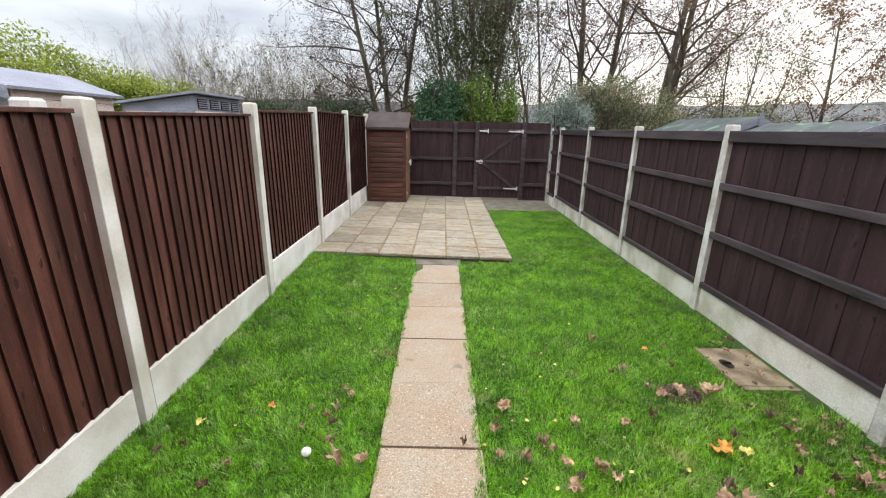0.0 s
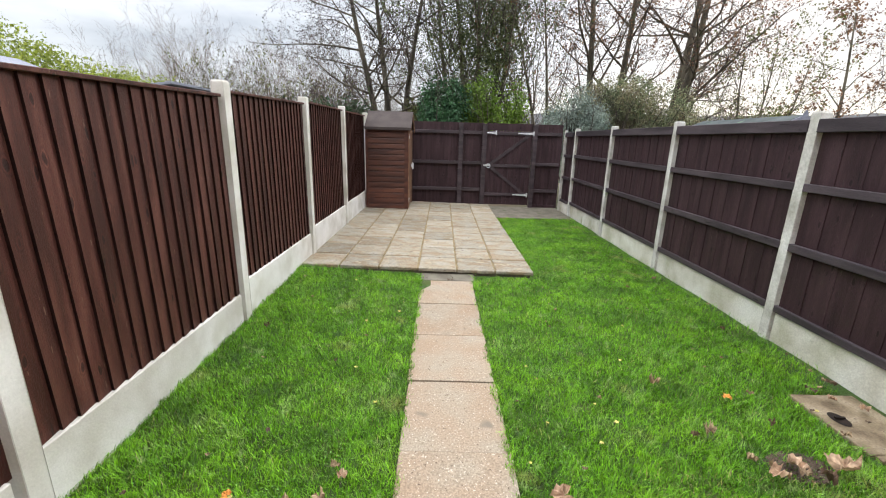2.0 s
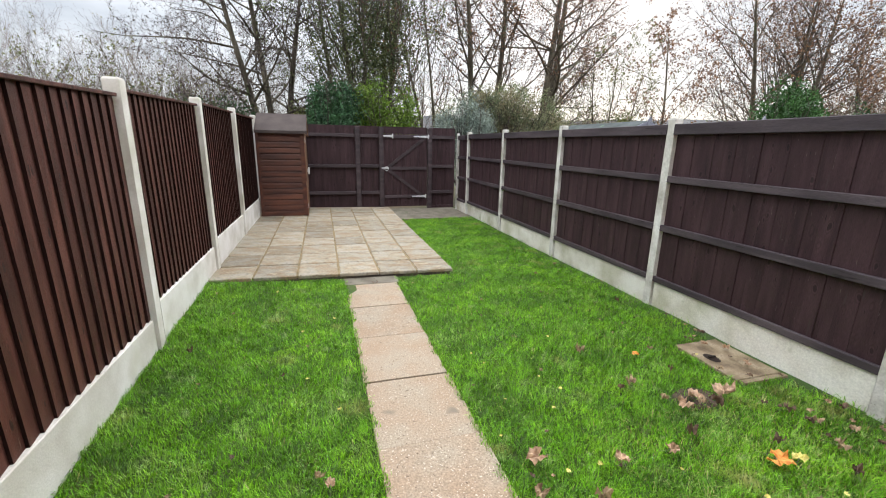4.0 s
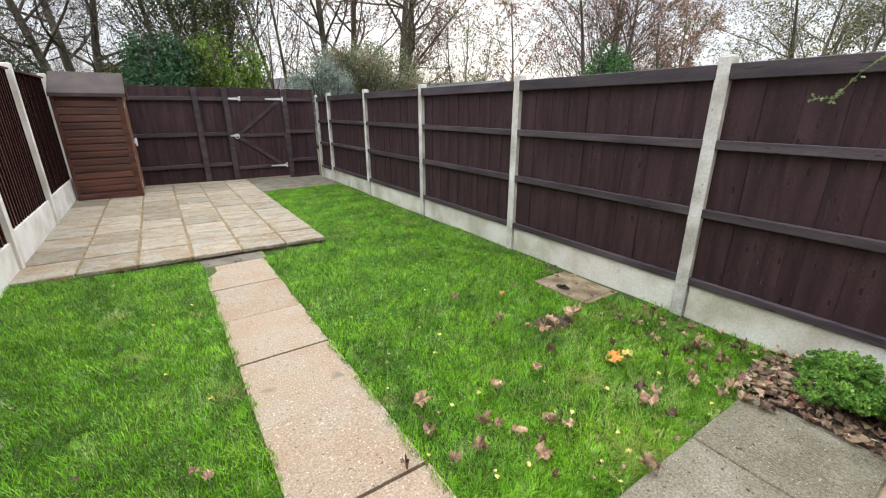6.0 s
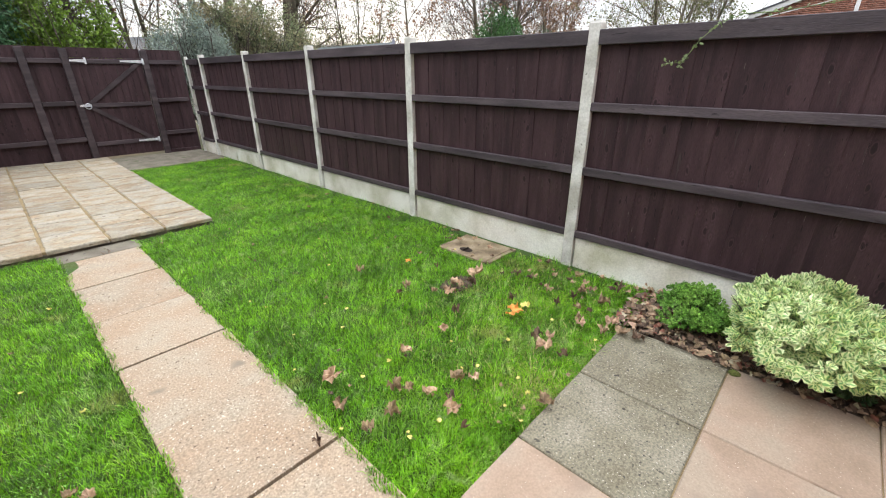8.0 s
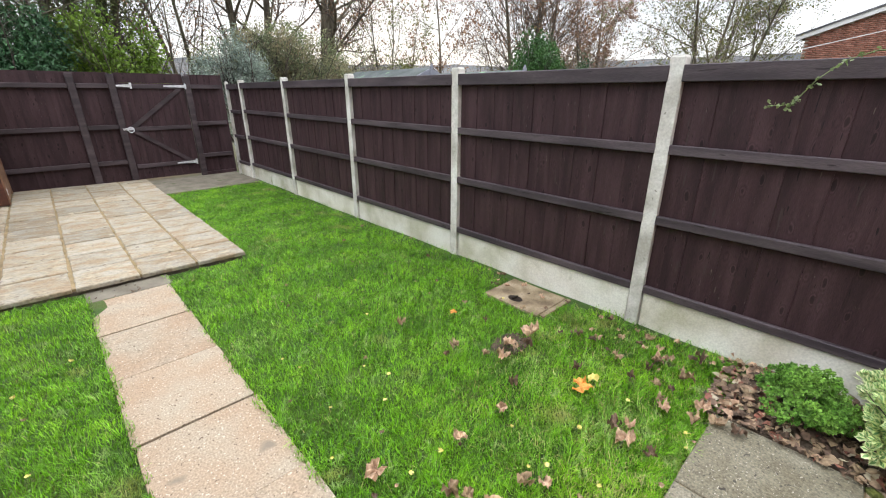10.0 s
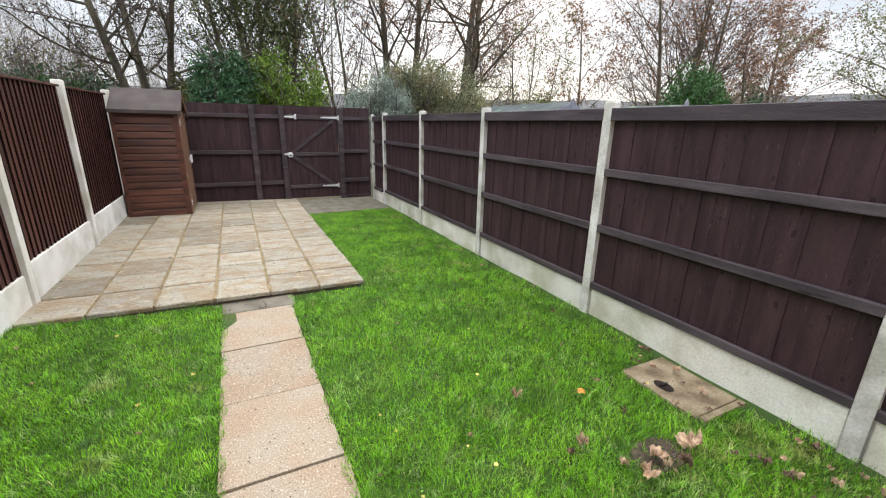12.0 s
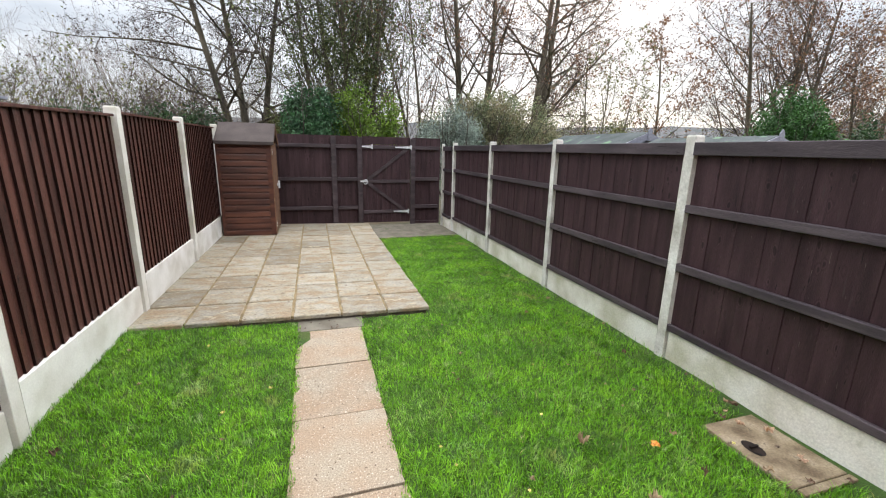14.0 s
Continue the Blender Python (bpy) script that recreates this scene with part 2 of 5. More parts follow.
M_SHED_TRIM = material("worn_brown_trim", [(0.12, 0.055, 0.03), (0.22, 0.12, 0.07)], scale=3, fine=40, stretch=(6, 6, 0.8), rough=0.6, per_object=0.15, spots=[(8, 0.63, 0.08, (0.36, 0.25, 0.16))])
M_FELT = material("roofing_felt", [(0.042, 0.031, 0.028), (0.062, 0.047, 0.042)], scale=4, fine=200, rough=0.92, bump=0.5, bump_size=0.002)
M_BARK = material("bark", [(0.05, 0.042, 0.03), (0.10, 0.085, 0.06), (0.16, 0.14, 0.10)], scale=1.5, fine=14, stretch=(3, 3, 0.7), rough=0.95, bump=1.0, bump_size=0.02, spots=[(2, 0.62, 0.1, (0.09, 0.11, 0.05))])
M_TWIG = material("twigs", [(0.045, 0.035, 0.03), (0.10, 0.075, 0.065)], scale=1.0, fine=12, rough=0.9, bump=0.0)
M_TWIG_PALE = material("pale_twigs", [(0.12, 0.10, 0.085), (0.22, 0.18, 0.15)], scale=1.0, fine=12, rough=0.9, bump=0.0)
M_TWIG_HEDGE = material("hedge_twigs", [(0.105, 0.08, 0.068), (0.19, 0.15, 0.125)], scale=1.0, fine=12, rough=0.9, bump=0.0)
M_LEAF_IVY = leafy("ivy_leaves", [(0.045, 0.07, 0.025), (0.10, 0.125, 0.045), (0.17, 0.19, 0.07)], rough=0.4)
M_LEAF_HAW = leafy("hawthorn_leaves", [(0.12, 0.16, 0.075), (0.23, 0.25, 0.13), (0.30, 0.25, 0.15)])
M_LEAF_BRIGHT = leafy("bright_conifer_sprays", [(0.018, 0.065, 0.012), (0.05, 0.13, 0.026)], through_light=0.2)
M_LEAF_STRAND = leafy("pale_shoot_leaves", [(0.10, 0.16, 0.05), (0.24, 0.30, 0.14)])
M_THRESH = material("muddy_cement", [(0.10, 0.085, 0.06), (0.16, 0.14, 0.11)], scale=5, fine=70, rough=0.95, bump=0.6, fine_mix=0.2, spots=[(4, 0.62, 0.1, (0.07, 0.075, 0.03))])
M_CLOVER = leafy("clover_leaves", [(0.10, 0.25, 0.035), (0.19, 0.37, 0.08)])
M_BUSH_MOSS = material("moss", [(0.04, 0.05, 0.01), (0.10, 0.11, 0.02)], scale=40, fine=160, rough=0.95, bump=1.0)
M_LEAF_RUST = leafy("rusty_leaves", [(0.11, 0.06, 0.042), (0.18, 0.095, 0.055), (0.27, 0.15, 0.07)])
M_LEAF_DARK = leafy("dark_holly_leaves", [(0.028, 0.062, 0.028), (0.060, 0.110, 0.040)], rough=0.35)
M_LEAF_OLIVE = leafy("olive_leaves", [(0.07, 0.085, 0.025), (0.13, 0.15, 0.045), (0.20, 0.17, 0.06)])
M_LEAF_GREEN = leafy("fresh_green_leaves", [(0.11, 0.19, 0.025), (0.20, 0.31, 0.04)])
M_LEAF_LIME = leafy("yellow_green_leaves", [(0.16, 0.21, 0.03), (0.28, 0.32, 0.05)])
M_LEAF_SILVER = leafy("silver_leaves", [(0.17, 0.22, 0.185), (0.33, 0.39, 0.33)])
M_LEAF_CONIFER = leafy("conifer_sprays", [(0.018, 0.06, 0.024), (0.05, 0.13, 0.045)], through_light=0.15)
M_BUSH_DARK = leafy("boxy_green_leaves", [(0.10, 0.24, 0.035), (0.28, 0.48, 0.09)], per_island=0.5)
M_FALLEN = [leafy("fallen_brown", [(0.13, 0.082, 0.048), (0.36, 0.26, 0.16)], 0.15, 0.3, 30, 0.75),
            leafy("fallen_pinkish", [(0.22, 0.13, 0.08), (0.47, 0.33, 0.22)], 0.15, 0.3, 30, 0.75),
            leafy("fallen_orange", [(0.55, 0.20, 0.04), (0.72, 0.34, 0.08)], 0.2, 0.1, 30, 0.7),
            leafy("fallen_yellow", [(0.50, 0.42, 0.10), (0.62, 0.54, 0.18)], 0.2, 0.1, 30, 0.7),
            leafy("fallen_dark", [(0.06, 0.038, 0.026), (0.15, 0.095, 0.062)], 0.1, 0.35, 30, 0.75),
            leafy("fallen_red", [(0.18, 0.06, 0.04), (0.30, 0.13, 0.09)], 0.15, 0.2, 30, 0.7),
            leafy("fallen_straw", [(0.34, 0.29, 0.19), (0.50, 0.44, 0.31)], 0.2, 0.2, 30, 0.7)]
M_WHITE = material("white_paint", [(0.60, 0.60, 0.61), (0.66, 0.66, 0.67)], rough=0.5, bump=0.0, fine_mix=0.04)
M_BALL = material("scuffed_white_ball", [(0.62, 0.61, 0.57), (0.80, 0.79, 0.76)], scale=20, rough=0.5, bump=0.2)
M_BRICK = material("red_brick", [(0.20, 0.085, 0.06), (0.29, 0.13, 0.095)], scale=4, fine=60, rough=0.9, per_island=0.25)
M_LIME = material("brick_mortar", [(0.30, 0.26, 0.22), (0.38, 0.34, 0.30)], scale=4, fine=60, rough=0.95)
M_TILE = material("grey_roof_tiles", [(0.07, 0.07, 0.08), (0.12, 0.12, 0.13)], scale=4, rough=0.8)
M_CREAM = material("cream_planks", [(0.56, 0.46, 0.41), (0.66, 0.56, 0.50)], scale=3, fine=30, stretch=(1, 1, 5), rough=0.7)
M_GREYBLUE = material("grey_blue_planks", [(0.20, 0.21, 0.25), (0.27, 0.28, 0.33)], scale=3, fine=30, stretch=(1, 1, 5), rough=0.7)
M_ROOF_PALE = material("pale_roof_felt", [(0.17, 0.175, 0.21), (0.22, 0.225, 0.265)], scale=2, fine=60, rough=0.8)
M_ROOF_GREEN = material("grey_green_roof", [(0.045, 0.054, 0.054), (0.075, 0.086, 0.086)], scale=3, fine=60, spec=0.1, rough=0.95, spots=[(4, 0.62, 0.1, (0.12, 0.20, 0.12))])
M_HILL = material("distant_hillside", [(0.022, 0.028, 0.033), (0.038, 0.040, 0.043), (0.060, 0.056, 0.055)], scale=0.05, fine=0.4, rough=1.0, bump=0.0, spots=[(0.35, 0.66, 0.03, (0.22, 0.20, 0.20))])


# ---- helpers ----
def mesh_of(name, bm, mat, smooth=False):
    me = bpy.data.meshes.new(name)
    bm.to_mesh(me)
    bm.free()
    for m in (mat if isinstance(mat, (list, tuple)) else [mat]):
        me.materials.append(m)
    if smooth:
        me.shade_smooth()
    return me


def part(name, bm, mat, parent, label="", loc=(0, 0, 0), smooth=False):
    """Link a bmesh (or a mesh that is shared) as one object under a thing or a part."""
    me = bm if isinstance(bm, bpy.types.Mesh) else mesh_of(name, bm, mat, smooth)
    ob = new(name, me)
    ob.parent = parent
    ob.location = loc
    if label:
        tagged(ob, label)
    return ob


def thing(name, loc, label, category, group=""):
    ob = new(name)
    ob.location = loc
    return tagged(ob, label, category, group)


def box(x0, x1, y0, y1, z0, z1, bevel=0.0, bm=None):
    """A box between two corners, its edges rounded by bevel."""
    made = bm or bmesh.new()
    vs = [made.verts.new((x, y, z)) for x in (x0, x1) for y in (y0, y1) for z in (z0, z1)]
    fs = [made.faces.new([vs[i] for i in f]) for f in ((0, 1, 3, 2), (4, 6, 7, 5), (0, 4, 5, 1), (2, 3, 7, 6), (0, 2, 6, 4), (1, 5, 7, 3))]
    if bevel:
        bmesh.ops.bevel(made, geom=list({e for f in fs for e in f.edges}), offset=bevel, segments=1, affect="EDGES", profile=0.5)
    return made


def prism(outline, x0, x1, axis="x", bm=None):
    """An outline in the plane across the axis, drawn out from x0 to x1."""
    made = bm or bmesh.new()
    put = {"x": lambda u, a, b: (u, a, b), "y": lambda u, a, b: (a, u, b), "z": lambda u, a, b: (a, b, u)}[axis]
    one = [made.verts.new(put(x0, a, b)) for a, b in outline]
    two = [made.verts.new(put(x1, a, b)) for a, b in outline]
    made.faces.new(one)
    made.faces.new(two[::-1])
    for i in range(len(outline)):
        j = (i + 1) % len(outline)
        made.faces.new((one[j], one[i], two[i], two[j]))
    bmesh.ops.recalc_face_normals(made, faces=made.faces[:])
    return made


def bar(a, b, wide, deep, bm=None, bevel=0.0):
    """A straight bar from a to b; wide lies in the plane of the bar and z, deep across it."""
    made = bmesh.new()
    a, b = Vector(a), Vector(b)
    length = (b - a).length
    box(-wide / 2, wide / 2, -deep / 2, deep / 2, 0, length, bevel, made)
    turn = (b - a).to_track_quat("Z", "Y").to_matrix().to_4x4()
    made.transform(Matrix.Translation(a) @ turn)
    if bm is None:
        return made
    me = bpy.data.meshes.new("bar")
    made.to_mesh(me)
    made.free()
    bm.from_mesh(me)
    bpy.data.meshes.remove(me)
    return bm


def raw_mesh(name, verts, faces, mat, smooth=False):
    """A mesh from arrays: verts (n, 3) and faces (m, 3 or 4)."""
    verts, faces = np.asarray(verts, dtype=np.float32), np.asarray(faces, dtype=np.int32)
    me = bpy.data.meshes.new(name)
    k = faces.shape[1]
    me.vertices.add(len(verts))
    me.vertices.foreach_set("co", verts.ravel())
    me.loops.add(faces.size)
    me.loops.foreach_set("vertex_index", faces.ravel())
    me.polygons.add(len(faces))
    me.polygons.foreach_set("loop_start", np.arange(0, faces.size, k, dtype=np.int32))
    me.polygons.foreach_set("loop_total", np.full(len(faces), k, dtype=np.int32))
    me.update(calc_edges=True)
    me.validate()
    me.materials.append(mat)
    if smooth:
        me.shade_smooth()
    return me


# ---- the lie of the land ----
LEFT, RIGHT, BACK = -1.58, 2.80, 10.72


def lawn_height(x, y):
    """The lawn climbs a little towards the left fence and the far end."""
    along = np.clip((y - 2.2) / 3.2, 0, 1)
    across = np.clip((0.5 - x) / 2.0, 0, 1)
    return 0.085 * along * across + 0.006 * np.sin(3.1 * x + 1.3 * y) + 0.004 * np.sin(5.3 * y - 2 * x)


def patio_height(x):
    return 0.105 - 0.045 * (x - LEFT) / (1.14 - LEFT)


def ground_sheet():
    near_x = np.arange(-3.0, 4.2, 0.15)
    near_y = np.arange(-1.5, 11.6, 0.15)
    far = np.array([2, 5, 10, 20, 40, 80, 160, 320, 700, 1500, 3000.0])
    xs = np.concatenate([near_x[0] - far[::-1], near_x, near_x[-1] + far])
    ys = np.concatenate([near_y[0] - far[::-1], near_y, near_y[-1] + far])
    gx, gy = np.meshgrid(xs, ys)
    gz = lawn_height(gx, gy) - 0.012
    out = np.maximum(np.maximum(gx - 12, -12 - gx), np.maximum(gy - 26, -12 - gy)).clip(0, 400)
    gz = np.where(out > 0, gz - 0.05 * out.clip(0, 120), gz)
    v = np.stack([gx, gy, gz], -1).reshape(-1, 3)
    w = len(xs)
    i = np.arange(len(ys) - 1)[:, None] * w + np.arange(w - 1)[None]
    f = np.stack([i, i + 1, i + w + 1, i + w], -1).reshape(-1, 4)
    me = raw_mesh("ground", v, f, M_TURF, True)
    me.materials.append(M_FIELD)
    mid = v[f].mean(1)
    outside = (mid[:, 0] < LEFT - 0.1) | (mid[:, 0] > RIGHT + 0.1) | (mid[:, 1] > BACK + 0.1) | (mid[:, 1] < -1.6)
    me.polygons.foreach_set("material_index", outside.astype(np.int32))
    return tagged(new("ground", me), "mown green garden turf with rough ground beyond the fences", "ground", kind="structure")


ground_sheet()


# ---- fences ----
POST_Y = [-3.41 + 1.88 * i for i in range(8)]        # right fence: ..., 2.23, 4.11, ...
LEFT_Y = [-1.42, 0.42, 2.27, 4.10, 5.93, 7.79, 9.80]


def left_base(y):
    return float(np.interp(y, [0, 2.15, 4.03, 5.91, 7.79, 12], [0.0, 0.02, 0.09, 0.15, 0.18, 0.18]))


def concrete_post(label, top, thick=0.10, cap="flat", mat=None):
    """A slotted post with a chamfered head; its foot is buried."""
    ob = thing("concrete_post", (0, 0, 0), label, "fence post", "concrete posts of the fences")
    h = thick / 2
    bm = bmesh.new()
    rings = [(-0.25, h, h), (top - 0.014, h, h), (top, h * 0.84, h * 0.84)] if cap == "flat" else [(-0.25, h, h), (top - 0.045, h, h), (top - 0.01, h * 0.5, h * 0.75), (top, h * 0.22, h * 0.4)]
    slot = 0.025
    loops = []
    for z, a, b in rings:
        s = slot * b / h
        outline = [(-a, -b), (a, -b), (a, b), (-a, b)]
        pts = []
        for (px, py) in outline:
            pts += [(px * 0.94, py, z), (px, py * 0.94, z)] if (px * py > 0) else [(px, py * 0.94, z), (px * 0.94, py, z)]
        loops.append([bm.verts.new(p) for p in pts])
    for lo, hi in zip(loops, loops[1:]):
        for i in range(8):
            j = (i + 1) % 8
            bm.faces.new((lo[i], lo[j], hi[j], hi[i]))
    bm.faces.new(loops[0][::-1])
    bm.faces.new(loops[-1])
    bmesh.ops.recalc_face_normals(bm, faces=bm.faces[:])
    part("post_shaft", bm, mat or M_CONCRETE, ob)
    return ob


def feather_board(width, z0, z1, thin, thick, side, tooth=0.0):
    """One feather-edged board, thicker at one edge; side is the face's direction in x."""
    bm = prism([(0, 0), (side * thin, 0), (side * thick, width), (0, width)], z0, z1, "z")
    if tooth:
        for v in bm.verts:
            if v.co.z < z0 + 0.001 and v.co.y > width * 0.5:
                v.co.z -= tooth
    if not tooth:
        return mesh_of("board", bm, M_WOOD_BACK)
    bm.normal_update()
    # The thick edge, facing -y, gets the seam shadow as its colour.
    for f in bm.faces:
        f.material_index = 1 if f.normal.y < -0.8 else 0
    return mesh_of("board", bm, (M_WOOD_FRONT, M_SHADED_EDGE))


def left_panel(wide=1.74, high=1.52):
    """The boarded face of a closeboard panel."""
    ob = thing("fence_panel", (0, 0, 0), "red-brown closeboard fence panel above a white gravel board", "fence panel", "fence panels of the red-brown fence")
    count = 18
    pitch = wide / count
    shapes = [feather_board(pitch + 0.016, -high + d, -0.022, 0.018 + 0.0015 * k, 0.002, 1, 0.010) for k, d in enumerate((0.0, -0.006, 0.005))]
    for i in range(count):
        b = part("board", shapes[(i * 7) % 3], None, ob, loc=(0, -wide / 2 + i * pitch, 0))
        b.rotation_euler = (radians(0.15 * math.sin(i * 2.3)), 0, 0)
    part("capping", box(-0.02, 0.036, -wide / 2, wide / 2, -0.022, 0, 0.003), M_WOOD_FRONT, ob)
    for z in (-0.12, -0.72, -1.38):
        part("rail", box(-0.045, -0.004, -wide / 2, wide / 2, z - 0.04, z + 0.04, 0.003), M_WOOD_BACK, ob)
    return ob


def right_panel(wide=1.80, high=1.50):
    """The railed back of a closeboard panel."""
    ob = thing("fence_panel", (0, 0, 0), "dark brown fence panel with back rails above grey gravel board", "fence panel", "fence panels of the dark brown fence")
    count = max(3, round(wide / 0.1))
    pitch = wide / count
    shapes = [feather_board(pitch + 0.012, -high, -0.01, 0.014, 0.010 + 0.002 * k, -1) for k in range(3)]
    for i in range(count):
        b = part("board", shapes[(i * 5) % 3], None, ob, loc=(0.012 + 0.003 * ((i * 3) % 2), -wide / 2 + i * pitch, 0))
    part("capping_rail", box(-0.050, -0.006, -wide / 2, wide / 2, -0.095, 0, 0.004), M_RAIL, ob)
    for z in (-0.495, -0.96):
        part("rail", box(-0.045, -0.006, -wide / 2, wide / 2, z - 0.03, z + 0.03, 0.004), M_RAIL, ob)
    part("bottom_rail", box(-0.040, -0.006, -wide / 2, wide / 2, -1.50, -1.445, 0.004), M_RAIL, ob)
    return ob


def gravel_board(x, y, wide, z0, z1, mat, label):
    ob = thing("gravel_board", (x, y, z0), label, "gravel board", "concrete gravel boards")
    part("board_face", box(-0.02, 0.02, -wide / 2, wide / 2, -0.2, z1 - z0, 0.005), mat, ob)
    return ob


first = concrete_post("grey-white concrete post of the dark brown fence with a chamfered top", 1.80, 0.088, "flat", M_POST)
first.location = (RIGHT, POST_Y[0], 0)
for y in POST_Y[1:]:
    copy_thing(first, pose(RIGHT, y, 0, 0, 0, 0))
end_post = concrete_post("grey concrete end post in the corner beside the back fence", 1.78, 0.05, "flat", M_POST)
end_post.location = (2.735, 10.37, 0)
first = right_panel()
first.location = (RIGHT + 0.0, (POST_Y[0] + POST_Y[1]) / 2, 1.745)
for a, b in zip(POST_Y[1:], POST_Y[2:]):
    copy_thing(first, pose(RIGHT, (a + b) / 2, 1.745))
short = right_panel(0.52)
short.location = (2.77, 10.09, 1.73)
for a, b in zip(POST_Y, POST_Y[1:]):
    gravel_board(RIGHT, (a + b) / 2, 1.78, 0.0, 0.245, M_CONCRETE_OLD, "weathered grey concrete gravel board under a dark brown fence panel")
gravel_board(2.77, 10.09, 0.53, 0.0, 0.23, M_CONCRETE_OLD, "short weathered grey concrete gravel board in the corner")

LEFT_TOPS = [1.74, 1.77, 1.815, 1.895, 1.95, 1.985, 2.0]
PANEL_TOPS = [1.71, 1.74, 1.775, 1.86, 1.92, 1.935]
panel_one = left_panel()
for i, y in enumerate(LEFT_Y):
    p = concrete_post("white concrete post of the red-brown fence with a chamfered head", LEFT_TOPS[i], 0.095, "flat")
    p.location = (LEFT + 0.005, y + 0.015, 0)
for i, (a, b) in enumerate(zip(LEFT_Y, LEFT_Y[1:])):
    top = PANEL_TOPS[i]
    m = pose(LEFT, (a + b) / 2, top, (1.2, 1.2, 1.6, 1.6, 0.6, 0.6)[i])
    if i == 0:
        panel_one.matrix_basis = m
    else:
        copy_thing(panel_one, m)
    gravel_board(LEFT + 0.012, (a + b) / 2, 1.735, left_base((a + b) / 2), top - 1.495, M_CONCRETE, "white concrete gravel board under a red-brown fence panel")


far_post = concrete_post("pale concrete post of the neighbouring garden behind the red-brown fence", 1.80, 0.095)
far_post.location = (LEFT - 0.16, 2.20, 0)


# ---- back fence and gate ----
def back_fence():
    ob = thing("back_fence", (0, BACK, 0), "dark brown closeboard back fence on timber posts behind the patio", "fence")
    def boards(x0, x1, z0, z1):
        count = max(2, round((x1 - x0) / 0.1))
        pitch = (x1 - x0) / count
        shape = mesh_of("board", prism([(0, 0), (0, -0.016), (pitch + 0.01, -0.008), (pitch + 0.01, 0.006)], z0, z1, "z"), M_WOOD_BACK)
        for i in range(count):
            part("board", shape, None, ob, loc=(x0 + i * pitch, 0.02 + 0.004 * (i % 2), 0))
    boards(-1.62, 0.96, 0.05, 1.90)
    boards(2.12, 2.76, 0.0, 1.90)
    for x0, x1 in ((-1.62, 0.39), (0.50, 0.93), (2.18, 2.72)):
        for z in (1.685, 1.01, 0.40):
            part("rail", box(x0, x1, -0.055, 0.0, z - 0.035, z + 0.035, 0.004), M_RAIL_DARK, ob)
    part("bottom_rail", box(2.18, 2.72, -0.04, 0.0, 0.0, 0.07, 0.004), M_WOOD_BACK, ob)
    for x in (0.445, 0.98, 2.13):
        part("post", box(x - 0.05, x + 0.05, -0.075, 0.0, -0.2, 1.88 if x < 0.9 or x > 2 else 1.88, 0.005), M_RAIL_DARK, ob)
    part("lintel", box(1.03, 2.08, 0.006, 0.03, 1.74, 1.90), M_WOOD_BACK, ob)
    return ob


def garden_gate():
    ob = thing("garden_gate", (1.035, BACK - 0.03, 0), "closed dark brown boarded gate with diagonal braces and galvanised hinges", "gate")
    count, wide = 10, 1.04
    pitch = wide / count
    shape = mesh_of("board", box(0, pitch - 0.002, 0, 0.018, 0.06, 1.735, 0.002), M_WOOD_BACK)
    for i in range(count):
        part("board", shape, None, ob, loc=(i * pitch, 0, 0))
    for z in (1.68, 0.96, 0.30):
        part("ledge", box(0.01, wide - 0.01, -0.03, 0.0, z - 0.035, z + 0.035, 0.004), M_RAIL_DARK, ob)
    part("brace", bar((0.10, -0.015, 0.99), (0.96, -0.015, 1.65), 0.026, 0.065), M_RAIL_DARK, ob)
    part("brace", bar((0.10, -0.015, 0.93), (0.90, -0.015, 0.33), 0.026, 0.065), M_RAIL_DARK, ob)
    for x0, x1, z in ((0.70, 1.05, 1.69), (0.66, 0.99, 0.30), (-0.02, 0.20, 1.69)):
        bm = prism([(x1, z - 0.026), (x1, z + 0.026), (x0, z + 0.012), (x0, z - 0.012)], -0.038, -0.031, "y")
        box(x1 - 0.01, x1 + 0.02, -0.045, -0.031, z - 0.05, z + 0.05, 0.002, bm)
        h = part("strap_hinge", bm, M_GALV, ob, "galvanised strap hinge")
    bm = box(-0.06, 0.10, -0.045, -0.031, 0.945, 0.985, 0.003)
    part("latch_plate", bm, M_GALV, ob, "galvanised latch")
    ring = bmesh.new()
    steps = 20
    loops = []
    for i in range(steps):
        a = 2 * math.pi * i / steps
        loops.append([ring.verts.new(((0.045 + 0.007 * math.cos(b)) * math.cos(a) + 0.055, -0.055 + 0.007 * math.sin(b), (0.045 + 0.007 * math.cos(b)) * math.sin(a) + 0.955)) for b in (0, 1.57, 3.14, 4.71)])
    for i in range(steps):
        for j in range(4):
            ring.faces.new((loops[i][j], loops[(i + 1) % steps][j], loops[(i + 1) % steps][(j + 1) % 4], loops[i][(j + 1) % 4]))
    bmesh.ops.recalc_face_normals(ring, faces=ring.faces[:])
    part("ring_handle", ring, M_GALV, ob, "galvanised ring handle", smooth=True)
    return ob


back_fence()
garden_gate()


